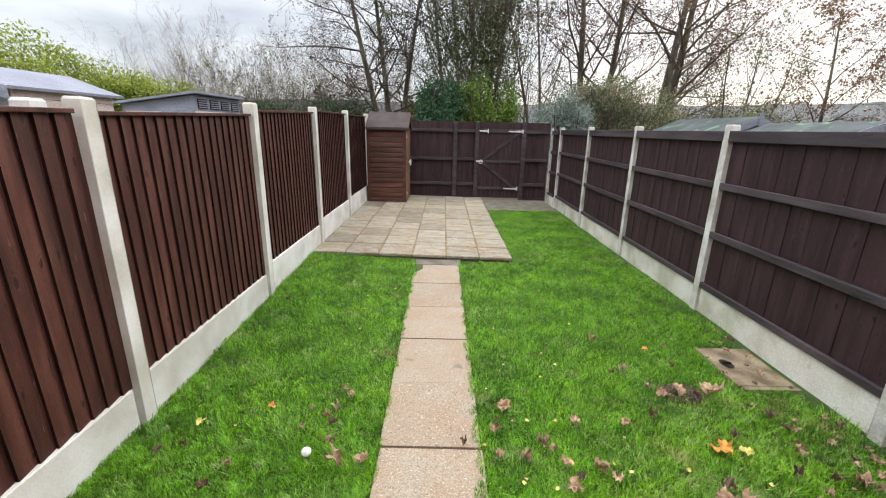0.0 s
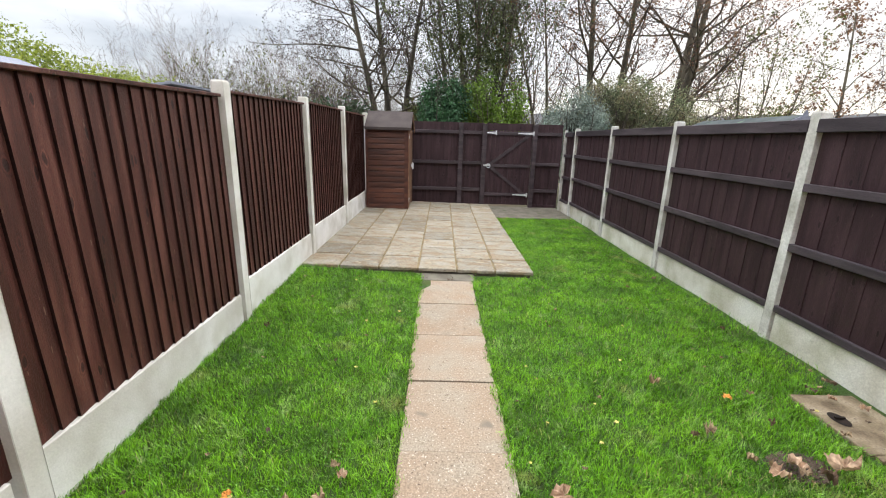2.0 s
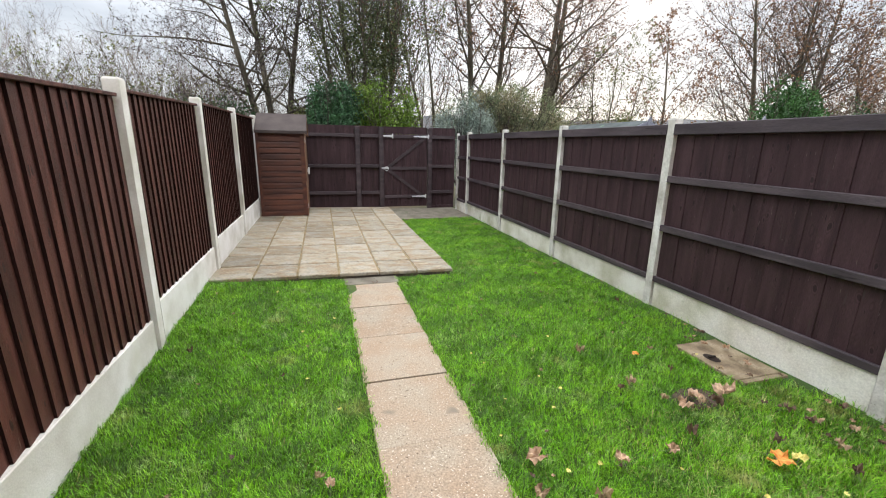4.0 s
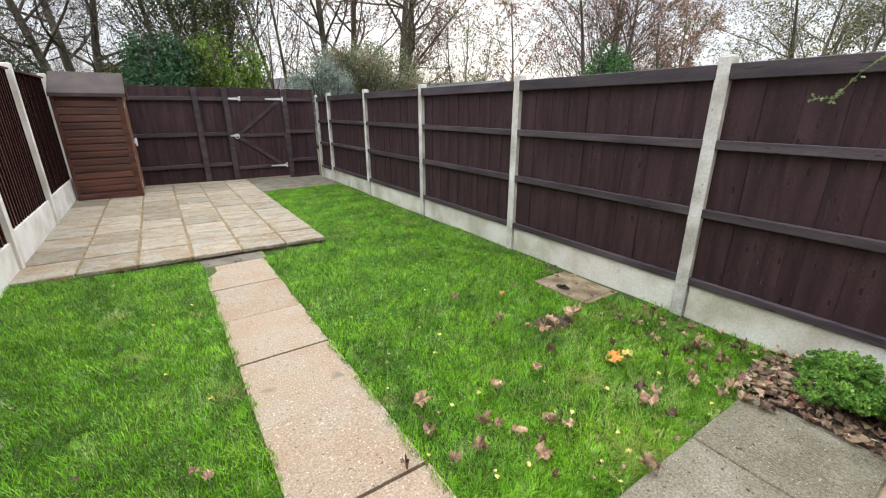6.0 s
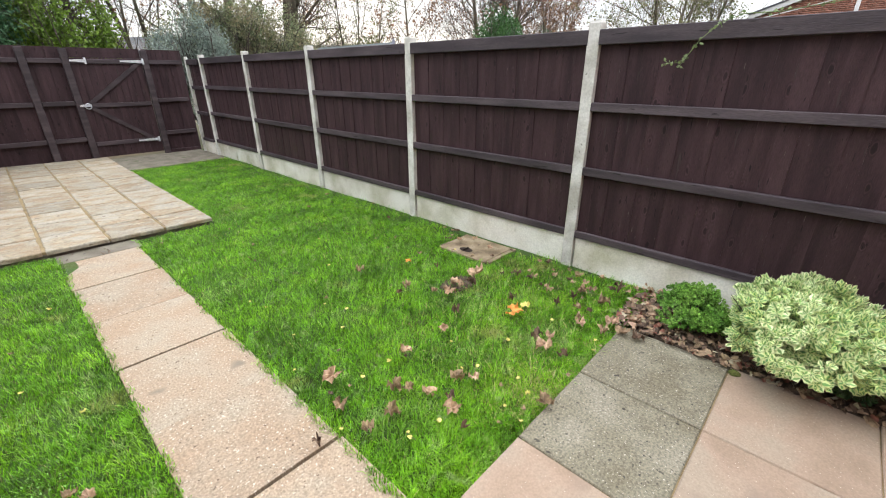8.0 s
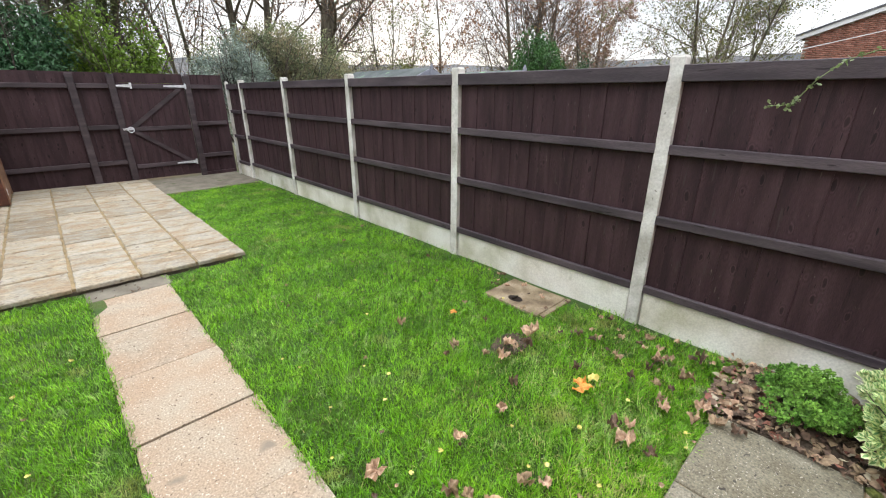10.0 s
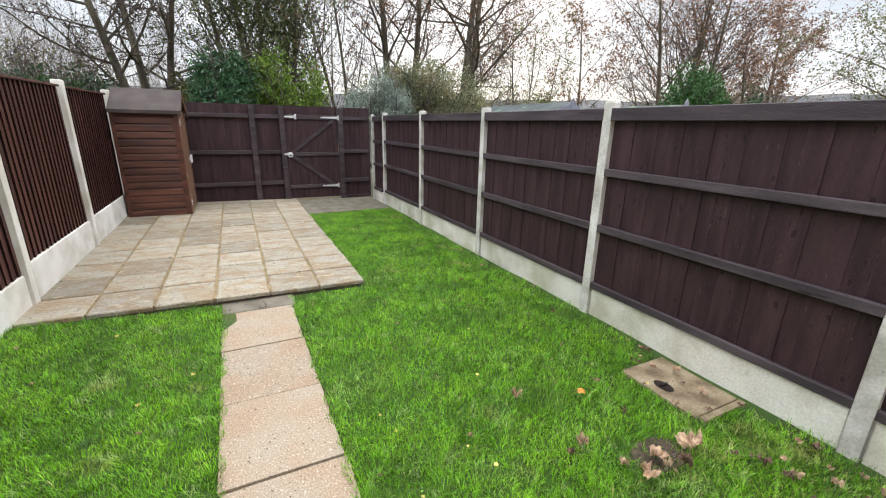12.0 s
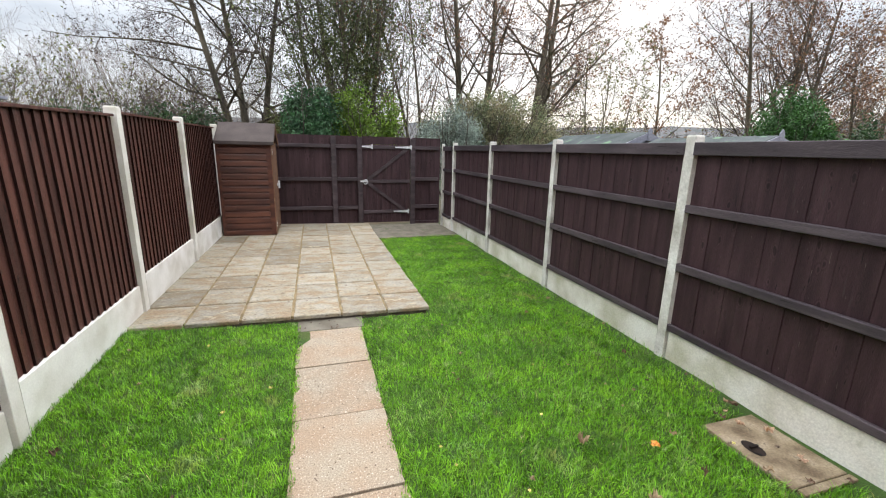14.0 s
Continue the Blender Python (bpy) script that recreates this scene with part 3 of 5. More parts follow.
# ---- little shed ----
def tool_shed():
    x0, x1, y0, y1, base, eave, ridge = -1.515, -0.66, 9.50, 10.50, 0.10, 1.74, 2.03
    ob = thing("tool_shed", (x0, y0, base), "narrow red-brown shiplap tool shed with felted roof on the patio", "shed")
    w, d, e, r = x1 - x0, y1 - y0, eave - base, ridge - base
    body = part("body", prism([(0.015, 0.0), (d - 0.015, 0.0), (d - 0.015, e), (d / 2, r - 0.03), (0.015, e)], 0.015, w - 0.015, "x"), M_SHED, ob)
    rows = 15
    step = e / rows
    plank = mesh_of("plank", prism([(0.012, 0.0), (-0.020, 0.003), (-0.014, step * 0.72), (0.0, step - 0.004), (0.012, step - 0.004)], 0.045, w - 0.075, "x"), M_SHED)
    for i in range(rows):
        part("plank", plank, None, ob, loc=(0, 0, i * step + (0.003 if i else 0)))
    for a, b in ((-0.005, 0.045), (w - 0.075, w)):
        part("corner_trim", box(a, b, -0.018, 0.012, 0.0, e, 0.003), M_SHED if a < 0 else M_SHED, ob)
    part("corner_trim", box(w - 0.012, w + 0.012, 0.012, 0.07, 0.0, e + 0.02, 0.003), M_SHED_TRIM, ob, "worn brown corner trim")
    part("corner_trim", box(w - 0.012, w + 0.012, d - 0.07, d, 0.0, e, 0.003), M_SHED_TRIM, ob, "worn brown corner trim")
    door = part("door", box(w - 0.012, w + 0.006, 0.09, d - 0.09, 0.04, e - 0.03, 0.002), M_SHED_TRIM, ob, "worn brown boarded door")
    for z in (0.18, 1.45):
        part("hinge", box(w + 0.006, w + 0.014, 0.075, 0.2, z - 0.015, z + 0.015, 0.002), M_GALV, door, "pale metal hinge")
        part("hinge", box(w + 0.0125, w + 0.018, 0.035, 0.075, z - 0.05, z + 0.05, 0.002), M_GALV, door, "pale metal hinge")
    bm = box(w + 0.006, w + 0.02, d - 0.24, d - 0.12, 0.80, 0.86, 0.004)
    box(w + 0.02, w + 0.055, d - 0.22, d - 0.17, 0.76, 0.90, 0.01, bm)
    part("latch", bm, M_WHITE, door, "white door latch")
    over, thick = 0.05, 0.022
    slope = (r - e) / (d / 2)
    f0, f1 = -0.07, d + 0.07
    for name, a, b in (("roof_front", f0, d / 2), ("roof_back", d / 2, f1)):
        za = e + slope * (a if a < d / 2 else d - a)
        zb = e + slope * (b if b <= d / 2 else d - b)
        part(name, prism([(a, za), (b, zb), (b, zb + thick), (a, za + thick)], -0.012, w + 0.06, "x"), M_FELT, ob, "dark brown roofing felt")
    part("felt_edge", box(-0.012, w + 0.06, f0 - 0.008, f0, e + slope * f0 - 0.03, e + slope * f0 + thick + 0.002, 0.002), M_FELT, ob, "dark felt lip")
    for a, b in ((f0, d / 2), (d / 2, f1)):
        za, zb = e + slope * min(a, d - a), e + slope * min(b, d - b)
        part("bargeboard", prism([(a, za - 0.07), (b, zb - 0.07), (b, zb + 0.002), (a, za + 0.002)], w + 0.04, w + 0.058, "x"), M_SHED_TRIM, ob, "worn brown bargeboard")
    return ob


tool_shed()


# ---- paving ----
def slab_mesh(w, d, thick, mat, bevel=0.006, rough_edge=0.0, seed=0):
    rnd = random.Random(seed)
    bm = bmesh.new()
    n = 6
    top = []
    for i in range(n + 1):
        for j in range(n + 1):
            if i in (0, n) or j in (0, n):
                x, y = -w / 2 + w * i / n, -d / 2 + d * j / n
                k = rough_edge * rnd.uniform(-1, 0.2)
                sx = -1 if i == 0 else 1 if i == n else 0
                sy = -1 if j == 0 else 1 if j == n else 0
                top.append((x + sx * k, y + sy * k))
    c = sorted(top, key=lambda p: math.atan2(p[1], p[0]))
    lower = [bm.verts.new((x, y, -thick)) for x, y in c]
    rim = [bm.verts.new((x, y, -bevel)) for x, y in c]
    face = [bm.verts.new((x - math.copysign(bevel, x) * (abs(x) > w * 0.4), y - math.copysign(bevel, y) * (abs(y) > d * 0.4), 0)) for x, y in c]
    for a, b in ((lower, rim), (rim, face)):
        for i in range(len(c)):
            j = (i + 1) % len(c)
            bm.faces.new((a[i], a[j], b[j], b[i]))
    bm.faces.new(face)
    bmesh.ops.recalc_face_normals(bm, faces=bm.faces[:])
    return mesh_of("slab", bm, mat)


def garden_path():
    ob = tagged(new("garden_path"), "straight path of pinkish-buff slabs through the lawn up to the patio", "path", kind="structure")
    ob.location = (0.13, 0, 0.012)
    part("path_bed", box(-0.255, 0.255, 1.5, 5.2, -0.08, -0.030), M_MORTAR, ob)
    strip = part("cement_strip", box(-0.30, 0.30, 5.275, 5.53, -0.08, 0.004, 0.004), M_STRIP, ob, "grey cement strip")
    ends = (5.27, 4.612, 3.960, 3.310, 2.685, 2.075, 1.49)
    for i, (a, b) in enumerate(zip(ends, ends[1:])):
        shift = 0.004 * (-1 if i % 2 else 1)
        part("slab", slab_mesh(0.565, a - b - 0.0075, 0.05, M_PATH, 0.002, 0.002, i), None, ob, loc=(0.003 * math.sin(i * 3.0) + 0.006 * (i - 2), (a + b) / 2 + shift, 0.002 + 0.001 * math.sin(i * 1.7)))
    return ob


garden_path()


def house_patio():
    ob = tagged(new("house_patio"), "terrace of grey and salmon concrete slabs along the house", "paving", kind="structure")
    ob.location = (0, 0, 0.012)
    part("patio_bed", box(-1.5, 2.08, -1.6, 1.48, -0.08, 0.000), M_JOINT, ob)
    grey = slab_mesh(0.576, 0.573, 0.05, M_SLAB_GREY, 0.005, 0.002, 5)
    pink = slab_mesh(0.576, 0.573, 0.05, M_SLAB_PINK, 0.005, 0.002, 6)
    for i in range(6):
        for j in range(5):
            x, y = 1.82 - 0.58 * i, 1.215 - 0.577 * j
            is_grey = j == 0 and i in (0, 1)
            part("slab", grey if is_grey else pink, None, ob, "mossy grey slab" if is_grey else "", loc=(x, y, 0.010 + 0.002 * math.sin(5 * i + 3 * j)))
    return ob


house_patio()


def raised_patio():
    ob = tagged(new("raised_patio"), "raised patio of riven buff stone flags before the tool shed", "paving", kind="structure")
    tilt = math.degrees(math.atan2(-0.045, 2.72))
    ob.matrix_basis = pose(LEFT, 5.50, 0.105, 0, -tilt, 0)
    part("patio_bed", box(0.0, 2.67, 0.032, 5.20, -0.14, -0.010), M_JOINT, ob, "sandy joints")
    part("patio_edging", box(0.0, 2.68, 0.022, 0.030, -0.14, -0.034), M_MORTAR, ob, "dark mortar bed")
    shapes = [slab_mesh(0.434, 0.466, 0.036, M_RIVEN, 0.007, 0.007, 20 + k) for k in range(5)]
    rnd = random.Random(4)
    y = 0.0
    for j in range(11):
        d = 0.485 if j < 10 else 0.33
        for i in range(6):
            if j < 10:
                part("slab", shapes[(i * 3 + j * 7) % 5], None, ob, loc=(0.232 + 0.4525 * i + rnd.uniform(-0.003, 0.003), y + d / 2 - 0.012, rnd.uniform(-0.002, 0.003)))
            else:
                part("slab", box(-0.219, 0.219, -0.15, 0.15, -0.036, 0, 0.006) , M_RIVEN, ob, loc=(0.232 + 0.4525 * i, y + 0.155, 0))
        y += d
    return ob


raised_patio()


def drain_cover():
    ob = thing("drain_cover", (2.50, 3.01, 0.006), "stained concrete drain cover with a dark lifting hole beside the fence", "drain cover")
    bm = box(-0.19, 0.225, -0.26, 0.27, -0.03, -0.006, 0.004)
    part("cover_slab", bm, M_COVER, ob)
    hole = bmesh.new()
    bmesh.ops.create_circle(hole, cap_ends=True, segments=14, radius=0.045)
    hole.transform(Matrix.Translation((-0.09, 0.02, -0.002)) @ Matrix.Diagonal((1.0, 1.5, 1, 1)))
    part("lifting_hole", hole, M_IRON, ob, "dark rusty lifting hole")
    part("handle_bar", bar((-0.12, 0.02, 0.009), (-0.06, 0.02, 0.009), 0.012, 0.010), M_IRON, ob, "rusty iron bar")
    part("frame_edge", box(-0.17, 0.225, -0.31, -0.268, -0.03, -0.004, 0.003), M_COVER, ob)
    return ob


drain_cover()
strip = tagged(new("threshold", mesh_of("threshold", box(1.16, 2.74, 9.25, 10.69, -0.06, 0.010, 0.006), M_THRESH)), "bare grey cement ground before the gate", "paving", kind="structure")
soil = tagged(new("flower_bed", mesh_of("flower_bed", box(2.12, 2.78, -1.6, 1.47, -0.06, 0.014, 0.01), M_SOIL)), "damp soil bed along the fence", "flower bed", kind="structure")


def house_back_wall():
    """The plain back wall of the house behind the terrace."""
    ob = tagged(new("wall_house"), "plain red-brick house wall behind the terrace", "wall", kind="structure")
    part("brickwork", box(-3.2, 4.4, -2.6, -2.3, -0.3, 5.0, 0.01), M_BRICK, ob)
    part("lintel", box(-0.4, 1.6, -2.31, -2.28, 2.05, 2.2, 0.005), M_LIME, ob)


house_back_wall()


# ---- plants ----
def tube(store, points, radii, sides):
    """Add a tapered tube along the points to the store of vertices and faces."""
    verts, faces = store
    start = len(verts)
    side = Vector((0.31, 0.87, 0.21))
    for i, (p, r) in enumerate(zip(points, radii)):
        a = points[max(i - 1, 0)]
        b = points[min(i + 1, len(points) - 1)]
        d = (b - a).normalized()
        u = d.cross(side).normalized()
        v = d.cross(u)
        for k in range(sides):
            t = 2 * math.pi * k / sides
            verts.append(tuple(p + (u * math.cos(t) + v * math.sin(t)) * r))
    for i in range(len(points) - 1):
        for k in range(sides):
            m = (k + 1) % sides
            faces.append((start + i * sides + k, start + i * sides + m, start + (i + 1) * sides + m, start + (i + 1) * sides + k))


def grow(rnd, thick, thin, ends, p, d, length, radius, level, levels, kids, wander, lift, spread, ratio):
    """One branch and, along it, its children; ends collects the places where leaves hang."""
    steps = (7, 5, 4, 3, 2, 2)[level]
    points, radii, way = [p], [radius], d.normalized()
    for i in range(steps):
        way = (way + Vector((rnd.gauss(0, wander), rnd.gauss(0, wander), rnd.gauss(0, wander) + lift))).normalized()
        p = p + way * (length / steps)
        points.append(p)
        radii.append(max(radius * (1 - 0.82 * (i + 1) / steps), 0.0018))
    tube(thick if level < 2 else thin, points, radii, 7 if level == 0 else 5 if level == 1 else 3)
    if level >= levels - 2:
        ends += points[1:]
    if level == levels - 1:
        return
    count = kids[level]
    for j in range(count):
        t = 0.22 + 0.75 * (j + rnd.random() * 0.8) / count if level == 0 else 0.15 + 0.85 * (j + rnd.random()) / count
        i = min(int(t * steps), steps - 1)
        q = points[i].lerp(points[i + 1], t * steps - i)
        axis = (points[i + 1] - points[i]).normalized()
        turn = rnd.uniform(0, 2 * math.pi)
        u = axis.cross(Vector((0.3, 0.2, 0.93))).normalized()
        v = axis.cross(u)
        a = radians(rnd.uniform(*spread))
        out = axis * math.cos(a) + (u * math.cos(turn) + v * math.sin(turn)) * math.sin(a)
        grow(rnd, thick, thin, ends, q, out, length * rnd.uniform(*ratio) * (1.1 - 0.45 * t), max(radii[i] * (0.40 if level == 0 else 0.52), 0.0026), level + 1, levels, kids, wander * (3.8 if level == 0 else 1.2), lift, spread, ratio)


def leaf_quads(centres, size, seed, slim=0.55, droop=0.3):
    """A folded diamond leaf at each centre, turned at random: vertices and four-sided faces."""
    rng = np.random.default_rng(seed)
    c = np.asarray(centres, dtype=np.float64)
    n = len(c)
    d = rng.normal(size=(n, 3))
    d[:, 2] -= droop
    d /= np.linalg.norm(d, axis=1)[:, None]
    s = np.cross(d, rng.normal(size=(n, 3)))
    s /= np.linalg.norm(s, axis=1)[:, None] + 1e-9
    k = size * rng.uniform(0.6, 1.3, (n, 1))
    up = np.cross(d, s)
    v = np.stack([c, c + d * k * 0.5 + s * k * slim * 0.5 + up * k * 0.08, c + d * k, c + d * k * 0.5 - s * k * slim * 0.5 + up * k * 0.08], 1).reshape(-1, 3)
    f = np.arange(n * 4).reshape(n, 4)
    return v, f


def wood_mesh(name, store, mat, smooth=True):
    return raw_mesh(name, np.array(store[0]), np.array(store[1]), mat, smooth)


def tree(label, x, y, z, height, radius, seed, stems=((0, 0),), leaves=0, leaf_mat=None, leaf_size=0.06, kids=(9, 7, 6, 5), crown=None, wander=0.10, lift=0.04,
         spread=(28, 62), ratio=(0.36, 0.62), levels=5, low_leaves=0, twig_mat=None):
    ob = thing("tree", (x, y, z), label, "tree", "bare autumn trees beyond the fences")
    rnd = random.Random(seed)
    thick, thin, ends = ([], []), ([], []), []
    for lx, ly in stems:
        grow(rnd, thick, thin, ends, Vector((lx * 0.5, ly * 0.5, 0)), Vector((lx, ly, 3.0)), height * rnd.uniform(0.88, 1.0), radius, 0, levels, kids, wander * 0.28, lift, spread, ratio)
    part("trunk", wood_mesh("trunk", thick, M_BARK), None, ob, "grey-brown trunk and limbs")
    part("twig_mass", wood_mesh("twig_mass", thin, twig_mat or M_TWIG, False), None, ob, "fine bare twigs")
    if leaves:
        rng = np.random.default_rng(seed)
        e = np.array([tuple(p) for p in ends])
        pick = e[rng.integers(0, len(e), leaves)] + rng.normal(0, 0.06, (leaves, 3))
        if crown:
            rx, ry, rz, cz, count = crown
            pick = np.concatenate([pick, lumpy_points(count, rx, ry, rz, seed, 46, 0.2) + np.array([0, 0, cz])])
        v, f = leaf_quads(pick, leaf_size, seed)
        part("crown", raw_mesh("crown", v, f, leaf_mat), None, ob, "sparse last leaves")
    return ob


def lumpy_points(count, rx, ry, rz, seed, lumps=14, shell=0.55, flat=0.0):
    """Points in a crown of overlapping lumps with gaps between them."""
    rng = np.random.default_rng(seed)
    c = rng.normal(size=(lumps, 3))
    c /= np.linalg.norm(c, axis=1)[:, None]
    c *= rng.uniform(0.35, 0.85, (lumps, 1))
    c[:, 2] = c[:, 2] * 0.75 + 0.1
    who = rng.integers(0, lumps, count)
    d = rng.normal(size=(count, 3))
    d /= np.linalg.norm(d, axis=1)[:, None]
    r = rng.uniform(shell, 1.0, (count, 1)) * rng.uniform(0.28, 0.5, (lumps, 1))[who]
    p = c[who] + d * r
    p[:, 2] = np.maximum(p[:, 2], -0.95 - flat)
    return p * np.array([rx, ry, rz])


def shrub(kind, label, category, x, y, z, rx, ry, rz, mat, count, size, seed, stems=14, lumps=16, slim=0.55, twig_mat=None, droop=0.3, shell=0.45):
    """A leafy shrub: stems from the ground and a lumpy crown of single leaves. z is the ground, rz half its height."""
    ob = thing(kind, (x, y, z), label, category)
    rnd = random.Random(seed)
    thick, thin, ends = ([], []), ([], []), []
    for i in range(stems):
        a = rnd.uniform(0, 2 * math.pi)
        k = rnd.uniform(0.2, 0.8)
        grow(rnd, thick, thin, ends, Vector((math.cos(a) * rx * 0.25 * k, math.sin(a) * ry * 0.25 * k, 0)), Vector((math.cos(a) * rx * k, math.sin(a) * ry * k, rz * 1.6)), rz * 1.7, 0.012 * rz + 0.004, 1, 4, (0, 5, 4, 0), 0.12, 0.02, (20, 55), (0.35, 0.6))
    part("stem_mass", wood_mesh("stem_mass", (thick[0] + thin[0], thick[1] + [tuple(q + len(thick[0]) for q in f) for f in thin[1]]), twig_mat or M_TWIG, False), None, ob, "thin brown stems")
    if count:
        pts = lumpy_points(count, rx, ry, rz, seed, lumps, shell) + np.array([0, 0, rz])
        v, f = leaf_quads(pts, size, seed, slim, droop)
        part("foliage", raw_mesh("foliage", v, f, mat), None, ob)
    return ob


def twig_hedge(label, x0, y0, x1, y1, height, seed, mat, stems=60, depth=1.5, leaves=0, leaf_mat=None, z=0.0):
    """A row of bare, twiggy bushes between two points."""
    ob = thing("hedge", (x0, y0, z), label, "hedge")
    rnd = random.Random(seed)
    thick, thin, ends = ([], []), ([], []), []
    for i in range(stems):
        t = (i + rnd.random()) / stems
        p = Vector(((x1 - x0) * t + rnd.uniform(-depth, depth), (y1 - y0) * t + rnd.uniform(-depth, depth), 0))
        h = height * rnd.uniform(0.65, 1.08)
        grow(rnd, thick, thin, ends, p, Vector((rnd.uniform(-0.5, 0.5), rnd.uniform(-0.5, 0.5), 1.6)), h, 0.022, 1, 5, (0, 7, 6, 5), 0.10, 0.06, (18, 48), (0.35, 0.6))
    part("stem_mass", wood_mesh("stem_mass", thick, M_BARK, False), None, ob, "grey-brown stems")
    part("twig_mass", wood_mesh("twig_mass", thin, mat, False), None, ob, "dense fine twigs")
    if leaves:
        rng = np.random.default_rng(seed)
        e = np.array([tuple(p) for p in ends])
        v, f = leaf_quads(e[rng.integers(0, len(e), leaves)], 0.07, seed)
        part("foliage", raw_mesh("foliage", v, f, leaf_mat), None, ob)
    return ob


# Trees behind the back fence and beyond the right fence.
tree("bare twin-stemmed tree with wide low limbs behind the tool shed", -1.55, 14.8, -0.2, 8.6, 0.13, 11, stems=((-0.30, 0), (-0.12, 0.1), (0.12, 0.2)), leaves=14000, leaf_mat=M_TWIG, leaf_size=0.055, kids=(16, 8, 6, 5), wander=0.12, lift=0.015, spread=(40, 80), ratio=(0.30, 0.55))
tree("slender dense tree hung with dark evergreen ivy leaves behind the fence", 1.05, 14.2, -0.2, 9.0, 0.09, 12, stems=((0.0, 0), (0.35, 0.1), (-0.3, 0), (0.6, -0.1), (-0.55, 0.1)), leaves=24000, leaf_mat=M_LEAF_IVY, leaf_size=0.075, kids=(12, 7, 5, 4), crown=(1.8, 1.0, 3.7, 4.4, 17000), spread=(18, 48), lift=0.05)
tree("tall forked bare tree with a few russet leaves high up", 5.1, 15.3, -0.3, 10.5, 0.15, 13, stems=((-0.18, 0), (0.30, 0)), leaves=9000, leaf_mat=M_LEAF_RUST, leaf_size=0.075, kids=(16, 8, 5, 5), spread=(32, 68), lift=0.03, ratio=(0.28, 0.52))
tree("many-stemmed bare tree leaning outwards beside the forked tree", 4.0, 15.8, -0.3, 8.5, 0.07, 14, stems=((-1.3, 0), (-0.7, 0.2), (-0.3, 0.1)), leaves=5000, leaf_mat=M_LEAF_RUST, leaf_size=0.065, kids=(11, 7, 5, 4), spread=(25, 60), lift=0.03)
tree("stout bare tree with ascending limbs and last brown leaves", 7.7, 16.0, -0.3, 10.5, 0.19, 15, stems=((0.06, 0), (0.42, 0.1)), leaves=11000, leaf_mat=M_LEAF_RUST, leaf_size=0.075, kids=(16, 8, 5, 5), spread=(35, 72), lift=0.02, ratio=(0.28, 0.52))
tree("slim bare tree with a tuft of orange-brown leaves half way up", 16.4, 18.9, -0.8, 8.2, 0.11, 16, leaves=2400, leaf_mat=M_LEAF_RUST, leaf_size=0.13, kids=(10, 6, 5, 4), spread=(30, 65))
tree("broad round-headed tree with thin russet foliage beyond the sheds", 18.0, 14.6, -0.8, 8.8, 0.16, 17, stems=((0, 0), (0.7, 0), (-0.8, 0.2), (0.2, -0.7)), leaves=13000, leaf_mat=M_LEAF_RUST, leaf_size=0.09, kids=(12, 8, 6, 4), spread=(28, 58))
tree("wide bare tree with pale twigs and yellowing leaves far off", 25.5, 8.6, -1.0, 8.6, 0.15, 18, stems=((0, 0), (0.9, 0), (-0.9, 0.2), (0.1, -1.1)), leaves=20000, leaf_mat=M_LEAF_OLIVE, leaf_size=0.10, kids=(12, 8, 6, 4), spread=(28, 58), twig_mat=M_TWIG_PALE)
tree("rounded bare tree with brownish foliage beyond the dark fence", 25.0, 14.6, -1.0, 8.0, 0.14, 19, stems=((0, 0), (0.8, 0), (-0.8, 0.2)), leaves=14000, leaf_mat=M_LEAF_RUST, leaf_size=0.10, kids=(12, 7, 5, 4), spread=(22, 55), twig_mat=M_TWIG_PALE)
tree("thin bare sapling rising behind the back fence", 2.55, 13.6, -0.2, 5.0, 0.04, 21, stems=((0.1, 0), (-0.3, 0)), leaves=500, leaf_mat=M_LEAF_RUST, leaf_size=0.07, kids=(8, 5, 4), levels=4, spread=(15, 40))
tree("bare young tree with thin upright branches over the grey-green roof", 10.8, 16.0, -0.4, 5.5, 0.06, 22, stems=((0.2, 0), (-0.5, 0), (0.9, 0)), leaves=2200, leaf_mat=M_LEAF_OLIVE, leaf_size=0.09, kids=(8, 6, 4), levels=4, spread=(20, 55))
tree("tall bare tree in the far hedge beyond the neighbouring sheds", -12.5, 21.0, -0.3, 4.9, 0.05, 23, kids=(8, 5, 4), levels=4, spread=(15, 40), twig_mat=M_TWIG_PALE)

shrub("conifer", "dark green conifer with drooping sprays behind the back fence", "shrub", 0.0, 12.7, -0.1, 0.95, 0.8, 1.78, M_LEAF_CONIFER, 19800, 0.10, 31, stems=8, lumps=26, slim=0.35, droop=0.8)
shrub("shrub", "yellowish-green leafy shrub under the ivy-hung tree", "shrub", 1.35, 13.1, -0.1, 1.05, 0.8, 1.75, M_LEAF_GREEN, 14300, 0.085, 32, lumps=26)
shrub("shrub", "olive-yellow bush behind the felted shed roof", "shrub", -0.95, 14.6, -0.1, 0.8, 0.8, 1.5, M_LEAF_OLIVE, 6600, 0.08, 33, lumps=18)
shrub("shrub", "silvery grey-green bush leaning over the fence corner", "shrub", 3.32, 11.45, -0.1, 0.88, 0.55, 1.55, M_LEAF_SILVER, 24000, 0.055, 34, lumps=24, slim=0.4)
shrub("shrub", "tangled olive-brown bush behind the corner of the fences", "shrub", 4.75, 12.2, -0.1, 1.75, 0.9, 1.72, M_LEAF_HAW, 60000, 0.055, 35, stems=30, lumps=30)
shrub("shrub", "russet-brown twiggy bush beside the olive bush", "shrub", 7.2, 12.9, -0.2, 1.9, 1.0, 1.60, M_LEAF_HAW, 16000, 0.05, 36, stems=34, lumps=26)
